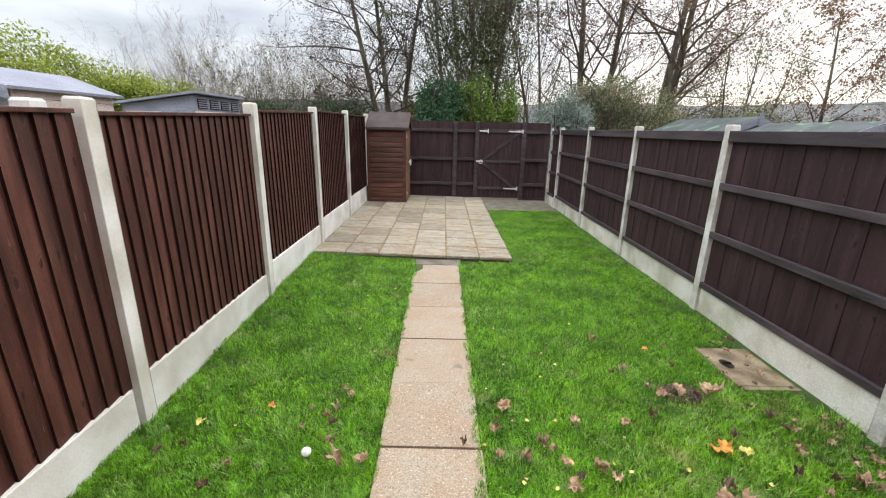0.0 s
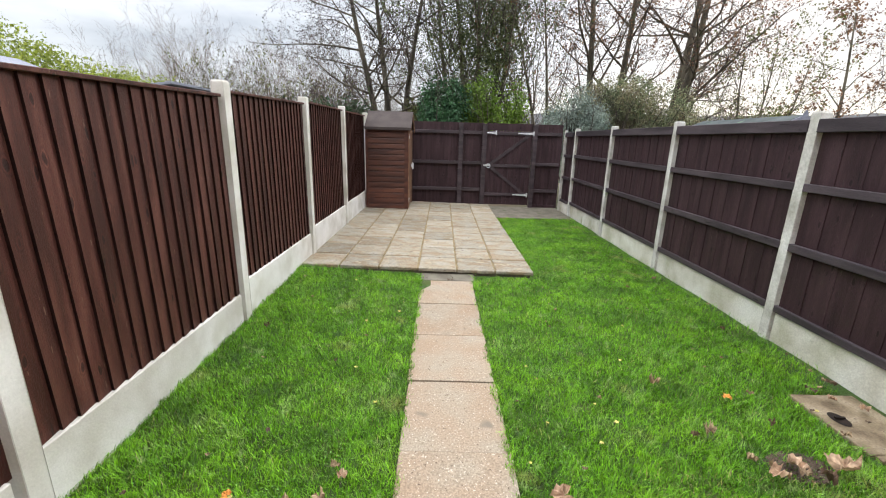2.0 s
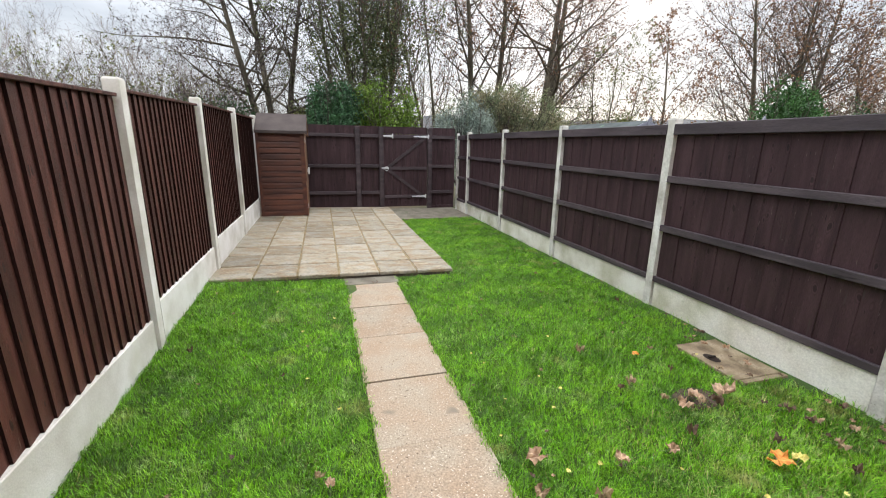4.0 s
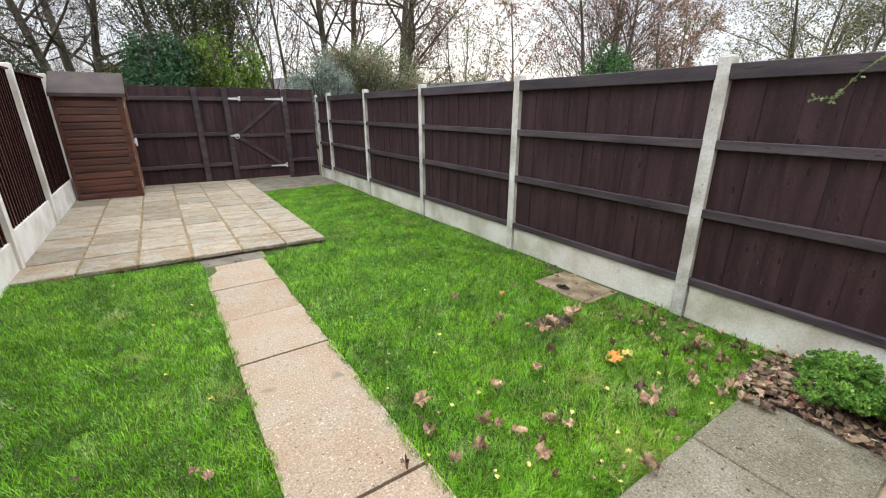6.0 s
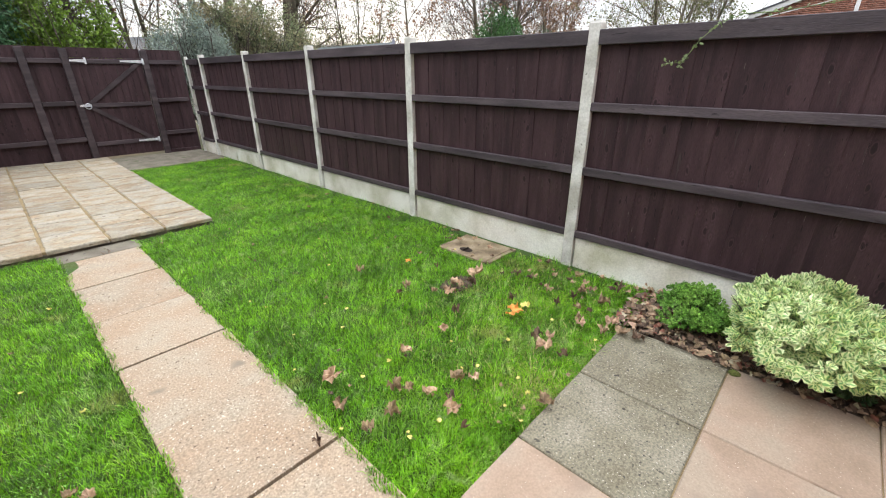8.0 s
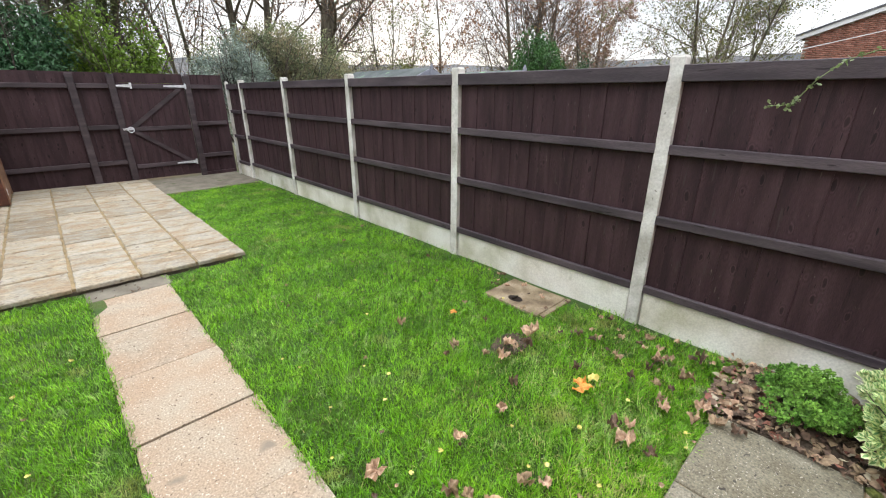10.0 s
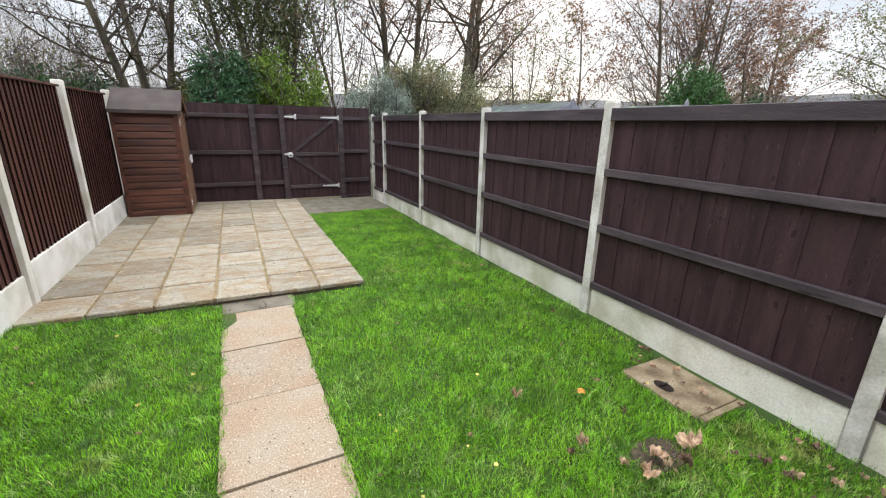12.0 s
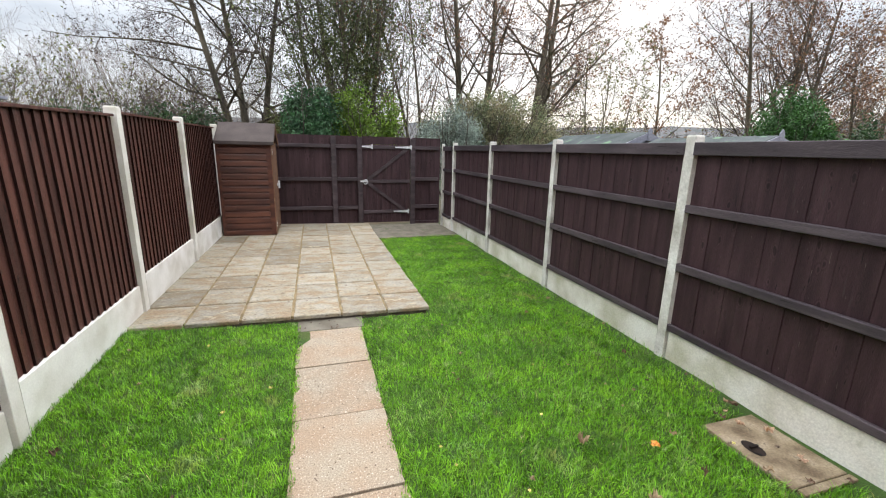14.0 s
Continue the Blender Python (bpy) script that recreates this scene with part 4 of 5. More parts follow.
shrub("shrub", "dark green leafy bush over the grey-green roof", "shrub", 9.2, 13.2, -0.3, 1.6, 1.0, 1.6, M_LEAF_OLIVE, 11000, 0.07, 37, stems=24, lumps=26)
shrub("conifer", "rounded green conifer with upright sprays peeping over the dark fence", "shrub", 11.0, 8.9, -0.3, 1.05, 0.9, 1.95, M_LEAF_BRIGHT, 26000, 0.075, 38, stems=8, lumps=34, slim=0.5, droop=-0.8)
shrub("conifer", "small dark conifer beside the bright green one", "shrub", 12.6, 8.3, -0.3, 0.5, 0.5, 1.65, M_LEAF_DARK, 4000, 0.07, 39, stems=5, lumps=14, slim=0.5, droop=-0.6)
shrub("shrub", "large yellow-green bush rising behind the pale shed roof", "shrub", -12.8, 13.0, -0.3, 3.2, 2.2, 2.25, M_LEAF_LIME, 90000, 0.095, 40, lumps=40)
shrub("shrub", "yellow-green bush turning orange at its top", "shrub", -9.6, 14.2, -0.3, 1.9, 1.4, 2.0, M_LEAF_LIME, 50000, 0.09, 41, lumps=34)
shrub("shrub", "dark green holly clump under the bare tree", "shrub", -3.2, 13.6, -0.2, 1.3, 0.9, 1.6, M_LEAF_DARK, 9000, 0.08, 42, stems=20, lumps=26)
shrub("shrub", "straggling dark holly beside the bare hedge", "shrub", -5.4, 14.0, -0.2, 1.6, 0.9, 1.45, M_LEAF_DARK, 7000, 0.08, 43, stems=18, lumps=26)
twig_hedge("long grey-brown bare twiggy hedge behind the neighbouring gardens", -13.0, 20.0, -1.5, 19.0, 4.7, 51, M_TWIG_HEDGE, 90, 1.6)
twig_hedge("darker bare hedge with a few green leaves behind the sheds", -7.5, 14.5, -3.0, 15.0, 3.3, 52, M_TWIG, 46, 0.9, 5000, M_LEAF_OLIVE)
twig_hedge("low russet scrub along the foot of the far trees", 1.5, 18.0, 14.0, 19.0, 2.3, 53, M_TWIG_HEDGE, 70, 1.2, 2500, M_LEAF_RUST)
twig_hedge("mixed brown and olive hedge beyond the neighbouring gardens", 12.0, 16.0, 24.0, 7.0, 3.0, 54, M_TWIG, 60, 1.2, 6000, M_LEAF_OLIVE, -0.5)


def far_hills():
    """A low wooded ridge round the valley, with pale specks of houses."""
    n, rows = 160, 8
    v = []
    for j in range(rows):
        for i in range(n + 1):
            a = radians(-80 + 190 * i / n)
            r = 380 + 30 * j
            h = (j / (rows - 1)) ** 0.8 * (46 + 5 * noise.noise(Vector((a * 3, 0.3, j * 0.2))) + 3 * noise.noise(Vector((a * 17, 1.3, j * 0.5))) + 1.2 * noise.noise(Vector((a * 70, 2.3, j * 0.5)))) - 9
            v.append((r * math.sin(a), r * math.cos(a), h))
    f = [(j * (n + 1) + i, j * (n + 1) + i + 1, (j + 1) * (n + 1) + i + 1, (j + 1) * (n + 1) + i) for j in range(rows - 1) for i in range(n)]
    return tagged(new("backdrop", raw_mesh("backdrop", v, f, M_HILL, True)), "hazy far hillside with scattered houses", "hills", kind="structure")


far_hills()


# ---- neighbours' sheds, house ----
def gable_shed(label, x0, x1, y0, y1, eave, ridge_x, ridge, wall, side_wall, roof, trim, finial=False):
    """A shed whose ridge runs along y."""
    ob = thing("shed", (x0, y0, 0), label, "shed")
    w, d, rx = x1 - x0, y1 - y0, ridge_x - x0
    part("wall", prism([(0, -0.4), (w, -0.4), (w, eave), (rx, ridge - 0.03), (0, eave)], 0, d, "y"), wall, ob)
    count = int(eave / 0.13)
    plank = mesh_of("plank", prism([(0, 0), (0.012, 0), (0.004, 0.125), (0, 0.125)], 0.0, d, "y"), side_wall)
    for i in range(count - 6, count):
        part("plank", plank, None, ob, loc=(w, 0, eave - 0.13 * (count - i)))
    for name, a, b, za, zb in (("roof_left", -0.08, rx, eave - 0.06, ridge), ("roof_right", rx, w + 0.08, ridge, eave - 0.06)):
        part(name, prism([(a, za), (b, zb), (b, zb + 0.03), (a, za + 0.03)], -0.10, d + 0.10, "y"), roof, ob)
    for a, b, za, zb in ((-0.09, rx, eave - 0.065, ridge - 0.005), (rx, w + 0.09, ridge - 0.005, eave - 0.065)):
        part("bargeboard", prism([(a, za - 0.09), (b, zb - 0.09), (b, zb + 0.03), (a, za + 0.03)], -0.125, -0.105, "y"), trim, ob)
    if finial:
        part("finial", prism([(rx - 0.04, ridge - 0.12), (rx + 0.04, ridge - 0.12), (rx + 0.035, ridge + 0.05), (rx, ridge + 0.10), (rx - 0.035, ridge + 0.05)], -0.145, -0.127, "y"), trim, ob)
    return ob


gable_shed("cream and grey plank shed with pale felt roof beyond the fence", -5.05, -3.95, 4.35, 5.60, 2.04, -4.5, 2.20, M_GREYBLUE, M_CREAM, M_ROOF_PALE, M_GREYBLUE)
gable_shed("shed with a grey-green roof and pale bargeboards beyond the fence", 4.95, 6.10, 7.65, 10.0, 1.78, 5.52, 2.00, M_GREYBLUE, M_GREYBLUE, M_ROOF_GREEN, M_ROOF_PALE, True)
gable_shed("second neighbour's shed with a pale green roof", 4.9, 6.1, 5.50, 7.2, 1.70, 5.5, 1.885, M_GREYBLUE, M_GREYBLUE, M_ROOF_GREEN, M_ROOF_PALE, True)


def louvred_shed():
    x0, x1, y0, y1 = -4.95, -3.8, 7.1, 8.6
    ob = thing("shed", (x0, y0, 0), "grey-blue shed with a low roof and four dark louvred vents", "shed")
    w, d = x1 - x0, y1 - y0
    part("wall", prism([(0, -0.3), (w, -0.3), (w, 2.14), (0, 1.98)], 0, d, "y"), M_GREYBLUE, ob)
    part("roof", prism([(-0.08, 1.975), (w + 0.08, 2.165), (w + 0.08, 2.20), (-0.08, 2.01)], -0.08, d + 0.08, "y"), M_GREYBLUE, ob)
    part("cream_band", box(w, w + 0.012, 0, d, 1.60, 1.90), M_CREAM, ob, "cream lower planks")
    part("cream_band", box(0.05, 0.6, -0.012, 0, 1.60, 1.88), M_CREAM, ob, "cream lower planks")
    part("door_head", box(0.62, w - 0.05, -0.02, 0, 1.6, 1.93, 0.004), M_GREYBLUE, ob)
    for i in range(4):
        v = part("vent", box(w + 0.001, w + 0.014, 0.10 + 0.36 * i, 0.36 + 0.36 * i, 1.94, 2.09), M_IRON, ob, "dark louvred vent")
        for k in range(4):
            part("louvre", box(w + 0.014, w + 0.024, 0.10 + 0.36 * i, 0.36 + 0.36 * i, 1.955 + 0.034 * k, 1.970 + 0.034 * k), M_GREYBLUE, v)
    return ob


louvred_shed()


def brick_house():
    """The gable wall of a low house beyond the right-hand garden."""
    x, y0, y1, eave, apex_y, apex = 26.0, 5.15, -9.75, 3.95, -2.3, 6.55
    ob = thing("house", (x, 0, 0), "low red-brick house with a grey tiled roof and white verge", "house")
    part("wall", prism([(y1, -1.5), (y0, -1.5), (y0, eave), (apex_y, apex), (y1, eave)], 0.03, 7.0, "x"), M_LIME, ob, "red brick gable wall")
    verts, faces = [], []
    h, l = 0.065, 0.215
    for r in range(int((apex - 1.5) / 0.075)):
        z = 1.5 + r * 0.075
        reach = y0 if z < eave else apex_y + (y0 - apex_y) * (apex - z - h) / (apex - eave)
        k = 0
        y = -2.4 + (0.1125 if r % 2 else 0)
        while y + l < reach:
            s = len(verts)
            verts += [(a, b, c) for a in (0.005, 0.031) for b in (y, y + l) for c in (z, z + h)]
            faces += [(s, s + 1, s + 3, s + 2), (s, s + 4, s + 5, s + 1), (s + 2, s + 3, s + 7, s + 6), (s, s + 2, s + 6, s + 4), (s + 1, s + 5, s + 7, s + 3)]
            y += 0.225
    bricks = part("brickwork", raw_mesh("brickwork", verts, faces, M_BRICK), None, ob, "weathered red bricks")
    tagged(bricks, kind="stuff")
    for a, b, za, zb in ((y0 + 0.35, apex_y, eave - 0.11, apex), (apex_y, y1 - 0.35, apex, eave - 0.11)):
        part("verge", prism([(a, za - 0.05), (b, zb - 0.05), (b, zb + 0.13), (a, za + 0.13)], -0.12, -0.09, "x"), M_WHITE, ob, "white verge board")
        part("roof", prism([(a, za + 0.13), (b, zb + 0.13), (b, zb + 0.22), (a, za + 0.22)], -0.15, 7.2, "x"), M_TILE, ob)
    return ob


brick_house()


def satellite_dish():
    ob = thing("satellite_dish", (25.6, 1.95, 4.15), "dark grey satellite dish on the brick gable", "satellite dish")
    bm = bmesh.new()
    bmesh.ops.create_uvsphere(bm, u_segments=20, v_segments=12, radius=0.5)
    bmesh.ops.delete(bm, geom=[v for v in bm.verts if v.co.z > -0.40], context="VERTS")
    bm.transform(Matrix.Diagonal((1, 1, 0.8, 1)))
    bm.transform(Matrix.Diagonal((1.05, 1.05, 1.05, 1)))
    bm.transform(pose(-0.35, 0, 0.30, 0, 60, 30) @ Matrix.Translation((0, 0, 0.35)))
    part("dish", bm, M_TILE, ob, smooth=True)
    part("arm", bar((0.1, 0, 0), (-0.3, 0, 0.2), 0.03, 0.03), M_GALV, ob)
    return ob


satellite_dish()


def clothes_posts():
    for y in (1.15, 0.70):
        ob = thing("clothes_post", (9.0, y, -0.3), "tall white post of a washing line beyond the fence", "post", "white posts of the washing line")
        part("pole", box(-0.025, 0.025, -0.025, 0.025, 0, 3.3, 0.008), M_WHITE, ob)
    line = thing("washing_line", (9.0, 0, 0), "thin pale washing line strung between the gardens", "washing line")
    part("cord", bar((0, 2.6, 2.24), (0, 0.3, 2.72), 0.012, 0.012), M_WHITE, line)


clothes_posts()


def ivy_strand():
    """A trailing shoot hanging over the capping rail."""
    ob = thing("ivy_strand", (2.74, 1.50, 1.75), "pale green climbing shoot trailing over the dark fence rail", "climbing plant")
    store, rnd = ([], []), random.Random(8)
    leaves = []
    for path, r in (([(0.04, -0.28, 0.02), (0.0, -0.12, 0.02), (-0.03, -0.02, -0.02), (-0.035, 0.06, -0.10), (-0.03, 0.11, -0.18), (-0.03, 0.14, -0.23)], 0.003), ([(-0.035, 0.10, -0.19), (-0.04, 0.16, -0.22), (-0.04, 0.23, -0.225)], 0.0015), ([(0.03, -0.75, 0.03), (0.02, -0.55, 0.05), (0.03, -0.28, 0.02)], 0.003)):
        pts = [Vector(p) for p in path]
        tube(store, pts, [r] * len(pts), 4)
        for a, b in zip(pts, pts[1:]):
            for k in range(9):
                leaves.append(tuple(a.lerp(b, rnd.random()) + Vector((-0.008, rnd.uniform(-0.01, 0.01), rnd.uniform(-0.01, 0.012)))))
    part("stem", wood_mesh("stem", store, M_LEAF_STRAND), None, ob)
    v, f = leaf_quads(leaves, 0.022, 8, 0.8)
    tagged(part("leaf_mass", raw_mesh("leaf_mass", v, f, M_LEAF_STRAND), None, ob), "tiny pale green leaves", kind="stuff")


ivy_strand()


# ---- bed, bushes, litter ----
def rosette_bush(kind, label, x, y, rx, ry, rz, shoots, leaf, seed, mats, per=11):
    """A dense little bush of leafy shoot tips."""
    ob = thing(kind, (x, y, 0.015), label, "bush")
    rng = np.random.default_rng(seed)
    store = ([], [])
    rnd = random.Random(seed)
    for i in range(26):
        a, k = rnd.uniform(0, 2 * math.pi), rnd.uniform(0.1, 0.75)
        tube(store, [Vector((0, 0, -0.01)), Vector((math.cos(a) * rx * k * 0.5, math.sin(a) * ry * k * 0.5, rz * 0.7)), Vector((math.cos(a) * rx * k, math.sin(a) * ry * k, rz * 1.5))], [0.006, 0.004, 0.002], 4)
    part("stem_mass", wood_mesh("stem_mass", store, M_TWIG), None, ob, "thin brown stems")
    p = lumpy_points(shoots, rx, ry, rz, seed, 20, 0.75) + np.array([0, 0, rz * 0.98])
    p = p[p[:, 2] > 0.01]
    n = len(p)
    out = p - np.array([0, 0, rz * 0.5])
    out /= np.linalg.norm(out, axis=1)[:, None]
    out += rng.normal(0, 0.35, out.shape) + np.array([0, 0, 0.35])
    out /= np.linalg.norm(out, axis=1)[:, None]
    ref = rng.normal(size=(n, 3))
    u = np.cross(out, ref)
    u /= np.linalg.norm(u, axis=1)[:, None]
    w = np.cross(out, u)
    vs = []
    for k in range(per):
        a = k * 2.4 + rng.uniform(0, 0.5, (n, 1))
        tilt = 0.25 + 0.75 * (k / per)
        radial = u * np.cos(a) + w * np.sin(a)
        d = out * (1 - tilt * 0.8) + radial * tilt
        d /= np.linalg.norm(d, axis=1)[:, None]
        s = np.cross(out, radial)
        base = p - out * leaf * 0.9 * (k / per)
        size = leaf * rng.uniform(0.75, 1.15, (n, 1)) * (0.7 + 0.45 * k / per)
        nrm = np.cross(s, d)
        mid, wide = base + d * size * 0.6, size * 0.36
        cup = nrm * size * 0.05
        vs.append(np.stack([base, mid - s * wide + cup, base + d * size, mid + s * wide + cup, mid - s * wide * 0.36, mid + s * wide * 0.36], 1))
    v = np.concatenate(vs).reshape(-1, 3)
    m = len(v) // 6
    o = np.arange(m)[:, None] * 6
    f = np.concatenate([np.concatenate([o + i for i in q], 1)[:, None] for q in ((0, 4, 2, 1), (0, 5, 2, 4), (0, 3, 2, 5))], 1).reshape(-1, 4)
    me = raw_mesh("foliage", v, f, mats[0])
    me.materials.append(mats[1])
    me.polygons.foreach_set("material_index", np.tile([0, 1, 0], m).astype(np.int32))
    part("foliage", me, None, ob)
    return ob


M_CREAM_LEAF = leafy("cream_leaf_margin", [(0.58, 0.66, 0.26), (0.82, 0.84, 0.54)], 0.3, 0.15, 6, 0.45)
M_GREEN_LEAF = leafy("green_leaf_middle", [(0.13, 0.30, 0.09), (0.28, 0.46, 0.17)], 0.3, 0.25, 6, 0.45)
rosette_bush("variegated_bush", "dense rounded bush with cream-edged variegated leaves in the leaf-strewn bed", 2.33, 0.70, 0.43, 0.46, 0.236, 1900, 0.044, 61, (M_CREAM_LEAF, M_GREEN_LEAF))
rosette_bush("green_bush", "small rounded mid-green bush beside the variegated one", 2.37, 1.21, 0.215, 0.215, 0.150, 1900, 0.019, 62, (M_BUSH_DARK, M_BUSH_DARK), 9)
rosette_bush("green_bush", "low dark green bush half under the variegated one", 2.22, 0.50, 0.20, 0.22, 0.10, 260, 0.030, 63, (M_LEAF_DARK, M_LEAF_DARK), 8)
rosette_bush("green_bush", "dark green creeping bush at the foot of the fence", 2.45, -0.10, 0.35, 0.5, 0.20, 500, 0.030, 64, (M_BUSH_DARK, M_LEAF_DARK), 8)


def leaf_shape(size, seed, lobes=5, curl=0.5):
    """A dead lobed leaf, curled and crumpled, on a short stalk: blade and stalk meshes."""
    rnd = random.Random(seed)
    bm = bmesh.new()
    outline = []
    if lobes:
        for i in range(lobes):
            a = radians(-130 + 260 * i / (lobes - 1))
            reach = size * 0.5 * (1.0 - 0.28 * abs(i - (lobes - 1) / 2) / (lobes / 2)) * rnd.uniform(0.85, 1.1)
            outline += [(a - 0.24, reach * 0.80), (a - 0.10, reach * 0.86), (a, reach), (a + 0.12, reach * 0.84), (a + 0.24, reach * 0.80)]
            if i < lobes - 1:
                outline.append((a + radians(260 / (lobes - 1)) / 2, size * 0.35))
    else:
        outline = [(radians(-150 + 300 * i / 11), size * (0.33 + 0.17 * math.cos(radians(-150 + 300 * i / 11))) * rnd.uniform(0.88, 1.08)) for i in range(12)]
    fold = rnd.uniform(-0.5, 0.5)
    def bend(x, y):
        r = math.hypot(x, y) / size
        z = abs(x * fold + y) * 0.30 * curl + curl * size * (1.5 * r * r) * (0.55 + 0.45 * math.sin(3 * math.atan2(y, x) + seed)) + 0.20 * curl * abs(y) + 0.75 * curl * size * noise.noise(Vector((6 * x / size, 6 * y / size, seed)))
        f = 1 - 0.45 * curl * r
        return (x * f, y * f * (1 - 0.3 * curl), z)
    centre = bm.verts.new(bend(0, 0))
    mids = [bm.verts.new(bend(0.5 * r * math.cos(a), 0.5 * r * math.sin(a))) for a, r in outline]
    rim = [bm.verts.new(bend(r * math.cos(a), r * math.sin(a))) for a, r in outline]
    for i in range(len(outline) - 1):
        bm.faces.new((centre, mids[i], mids[i + 1]))
        bm.faces.new((mids[i], rim[i], rim[i + 1], mids[i + 1]))
    bmesh.ops.recalc_face_normals(bm, faces=bm.faces[:])
    low = min(v.co.z for v in bm.verts)
    bmesh.ops.translate(bm, verts=bm.verts[:], vec=(0, 0, -low))
    store = ([], [])
    tube(store, [Vector((-0.0, 0, 0.002 - low)), Vector((-size * 0.35, size * 0.03, size * 0.10)), Vector((-size * 0.62, size * 0.12, size * 0.05))], [0.0012, 0.0009, 0.0007], 3)
    return bm, store


FALLEN = {}


def fallen_leaf(x, y, size, tone, seed, lobes=5, curl=0.5, z=None):
    """A leaf lying on the lawn or the paving; tones index the list of dead-leaf materials."""
    words = ("crumpled brown", "pinkish-brown curled", "bright orange lobed", "small yellow", "dark shrivelled")[tone]
    key = (round(size, 3), tone, seed % 4, lobes, curl)
    where = "paving" if y < 1.5 or -0.15 < x < 0.41 else "lawn"
    ob = thing("fallen_leaf", (x, y, 0), words + " dead leaf lying on the " + where, "leaf", "fallen leaves in the garden")
    if key not in FALLEN:
        bm, store = leaf_shape(size * 1.4, seed % 4 + 3 * lobes, lobes, curl)
        FALLEN[key] = (mesh_of("blade", bm, M_FALLEN[tone]), wood_mesh("stalk", store, M_TWIG_PALE))
    part("blade", FALLEN[key][0], None, ob)
    part("stalk", FALLEN[key][1], None, ob)
    ground_z = 0.026 if where == "paving" else float(lawn_height(x, y)) + 0.024 + 0.10 * size
    ob.matrix_basis = pose(x, y, z if z is not None else ground_z, (seed * 37) % 24 - 12, (seed * 53) % 24 - 12, (seed * 97) % 360)
    return ob


PILE = [(2.01, 2.58, 0.14, 1), (1.8, 2.61, 0.1, 1), (1.67, 2.56, 0.1, 1), (1.87, 2.54, 0.09, 4), (1.79, 2.55, 0.07, 0), (1.61, 2.65, 0.06, 0)]
RIGHT_LAWN = [(1.44, 3.3, 0.08, 0), (1.83, 3.18, 0.06, 2), (1.51, 2.83, 0.09, 0), (1.43, 2.81, 0.05, 4), (1.5, 2.35, 0.07, 4), (1.29, 2.27, 0.075, 1), (1.0, 2.28, 0.08, 1), (0.61, 2.41, 0.11, 1), (0.77, 2.12, 0.085, 0), (0.81, 2.04, 0.07, 0),
              (0.86, 1.95, 0.075, 1), (0.52, 2.21, 0.085, 0), (0.65, 2.0, 0.08, 0), (0.51, 1.98, 0.08, 0), (1.03, 1.92, 0.08, 0), (1.09, 1.87, 0.07, 1), (0.85, 1.81, 0.085, 1), (0.9, 1.85, 0.06, 4), (0.82, 1.7, 0.05, 4), (1.56, 1.62, 0.07, 4),
              (1.55, 1.73, 0.1, 1), (1.6, 1.8, 0.08, 4), (1.68, 1.77, 0.07, 1), (1.74, 2.07, 0.12, 2), (1.87, 2.06, 0.07, 3), (1.98, 1.72, 0.06, 0), (1.92, 1.7, 0.08, 1), (2.17, 2.07, 0.08, 0), (2.04, 1.92, 0.06, 4), (1.89, 2.17, 0.06, 4),
              (2.09, 1.8, 0.06, 0), (2.23, 2.36, 0.075, 4), (2.34, 1.86, 0.09, 1), (2.21, 1.89, 0.06, 4), (1.18, 1.51, 0.085, 0), (2.01, 3.22, 0.05, 0), (2.27, 1.68, 0.09, 0), (2.54, 1.71, 0.09, 4), (2.54, 2.01, 0.07, 0), (2.11, 1.72, 0.05, 4),
              (1.84, 1.55, 0.03, 3)]
RIGHT_MORE = [(1.93, 2.94, 0.05, 4), (2.51, 5.46, 0.05, 0), (2.45, 4.16, 0.05, 4), (2.08, 5.16, 0.04, 0), (0.33, 2.1, 0.055, 4)]
LEFT_LAWN = [(-0.43, 2.53, 0.05, 0), (-0.38, 2.48, 0.06, 1), (-0.47, 2.28, 0.06, 0), (-0.44, 2.35, 0.07, 0), (-0.43, 2.21, 0.06, 4), (-0.6, 2.18, 0.045, 0), (-0.41, 2.08, 0.06, 0), (-0.34, 1.93, 0.12, 0), (-0.21, 1.94, 0.08, 1), (-0.84, 2.37, 0.05, 2),
             (-1.2, 2.23, 0.06, 3), (-1.19, 2.03, 0.05, 4), (-1.3, 1.99, 0.05, 4), (-0.93, 1.77, 0.07, 4), (-1.3, 3.92, 0.05, 4), (-0.9, 1.9, 0.06, 0), (-0.59, 2.35, 0.04, 0)]
YELLOW = [(0.5, 2.61), (0.72, 2.3), (1.12, 1.97), (1.18, 1.92), (0.63, 1.86), (0.62, 1.83), (0.45, 2.1), (0.77, 1.81), (1.05, 1.64), (1.26, 1.7),
          (1.03, 1.54), (1.48, 1.93), (1.25, 2.16), (1.86, 1.85), (0.98, 3.08), (1.04, 2.91), (1.74, 1.52), (-0.82, 2.36), (-0.99, 2.2), (0.9, 2.75),
          (0.66, 2.9), (-0.5, 3.4), (0.65, 3.5), (1.35, 3.6)]
for i, (x, y, size, tone) in enumerate(PILE + RIGHT_LAWN + RIGHT_MORE + LEFT_LAWN):
    fallen_leaf(x, y, size, tone, i, 5, (0.62, 0.48, 0.3, 0.25, 0.7)[tone])
for i, (x, y) in enumerate(YELLOW):
    fallen_leaf(x, y, (0.020, 0.027)[i % 2], 3, i, 0, 0.3)
rnd_leaf = random.Random(77)
for i in range(46):
    x, y = rnd_leaf.uniform(0.5, 2.7), 1.5 + 4.0 * rnd_leaf.random() ** 2.2
    fallen_leaf(x, y, rnd_leaf.choice((0.022, 0.03)), rnd_leaf.choice((0, 0, 3, 4, 4, 1)), i, rnd_leaf.choice((0, 5)), 0.4)
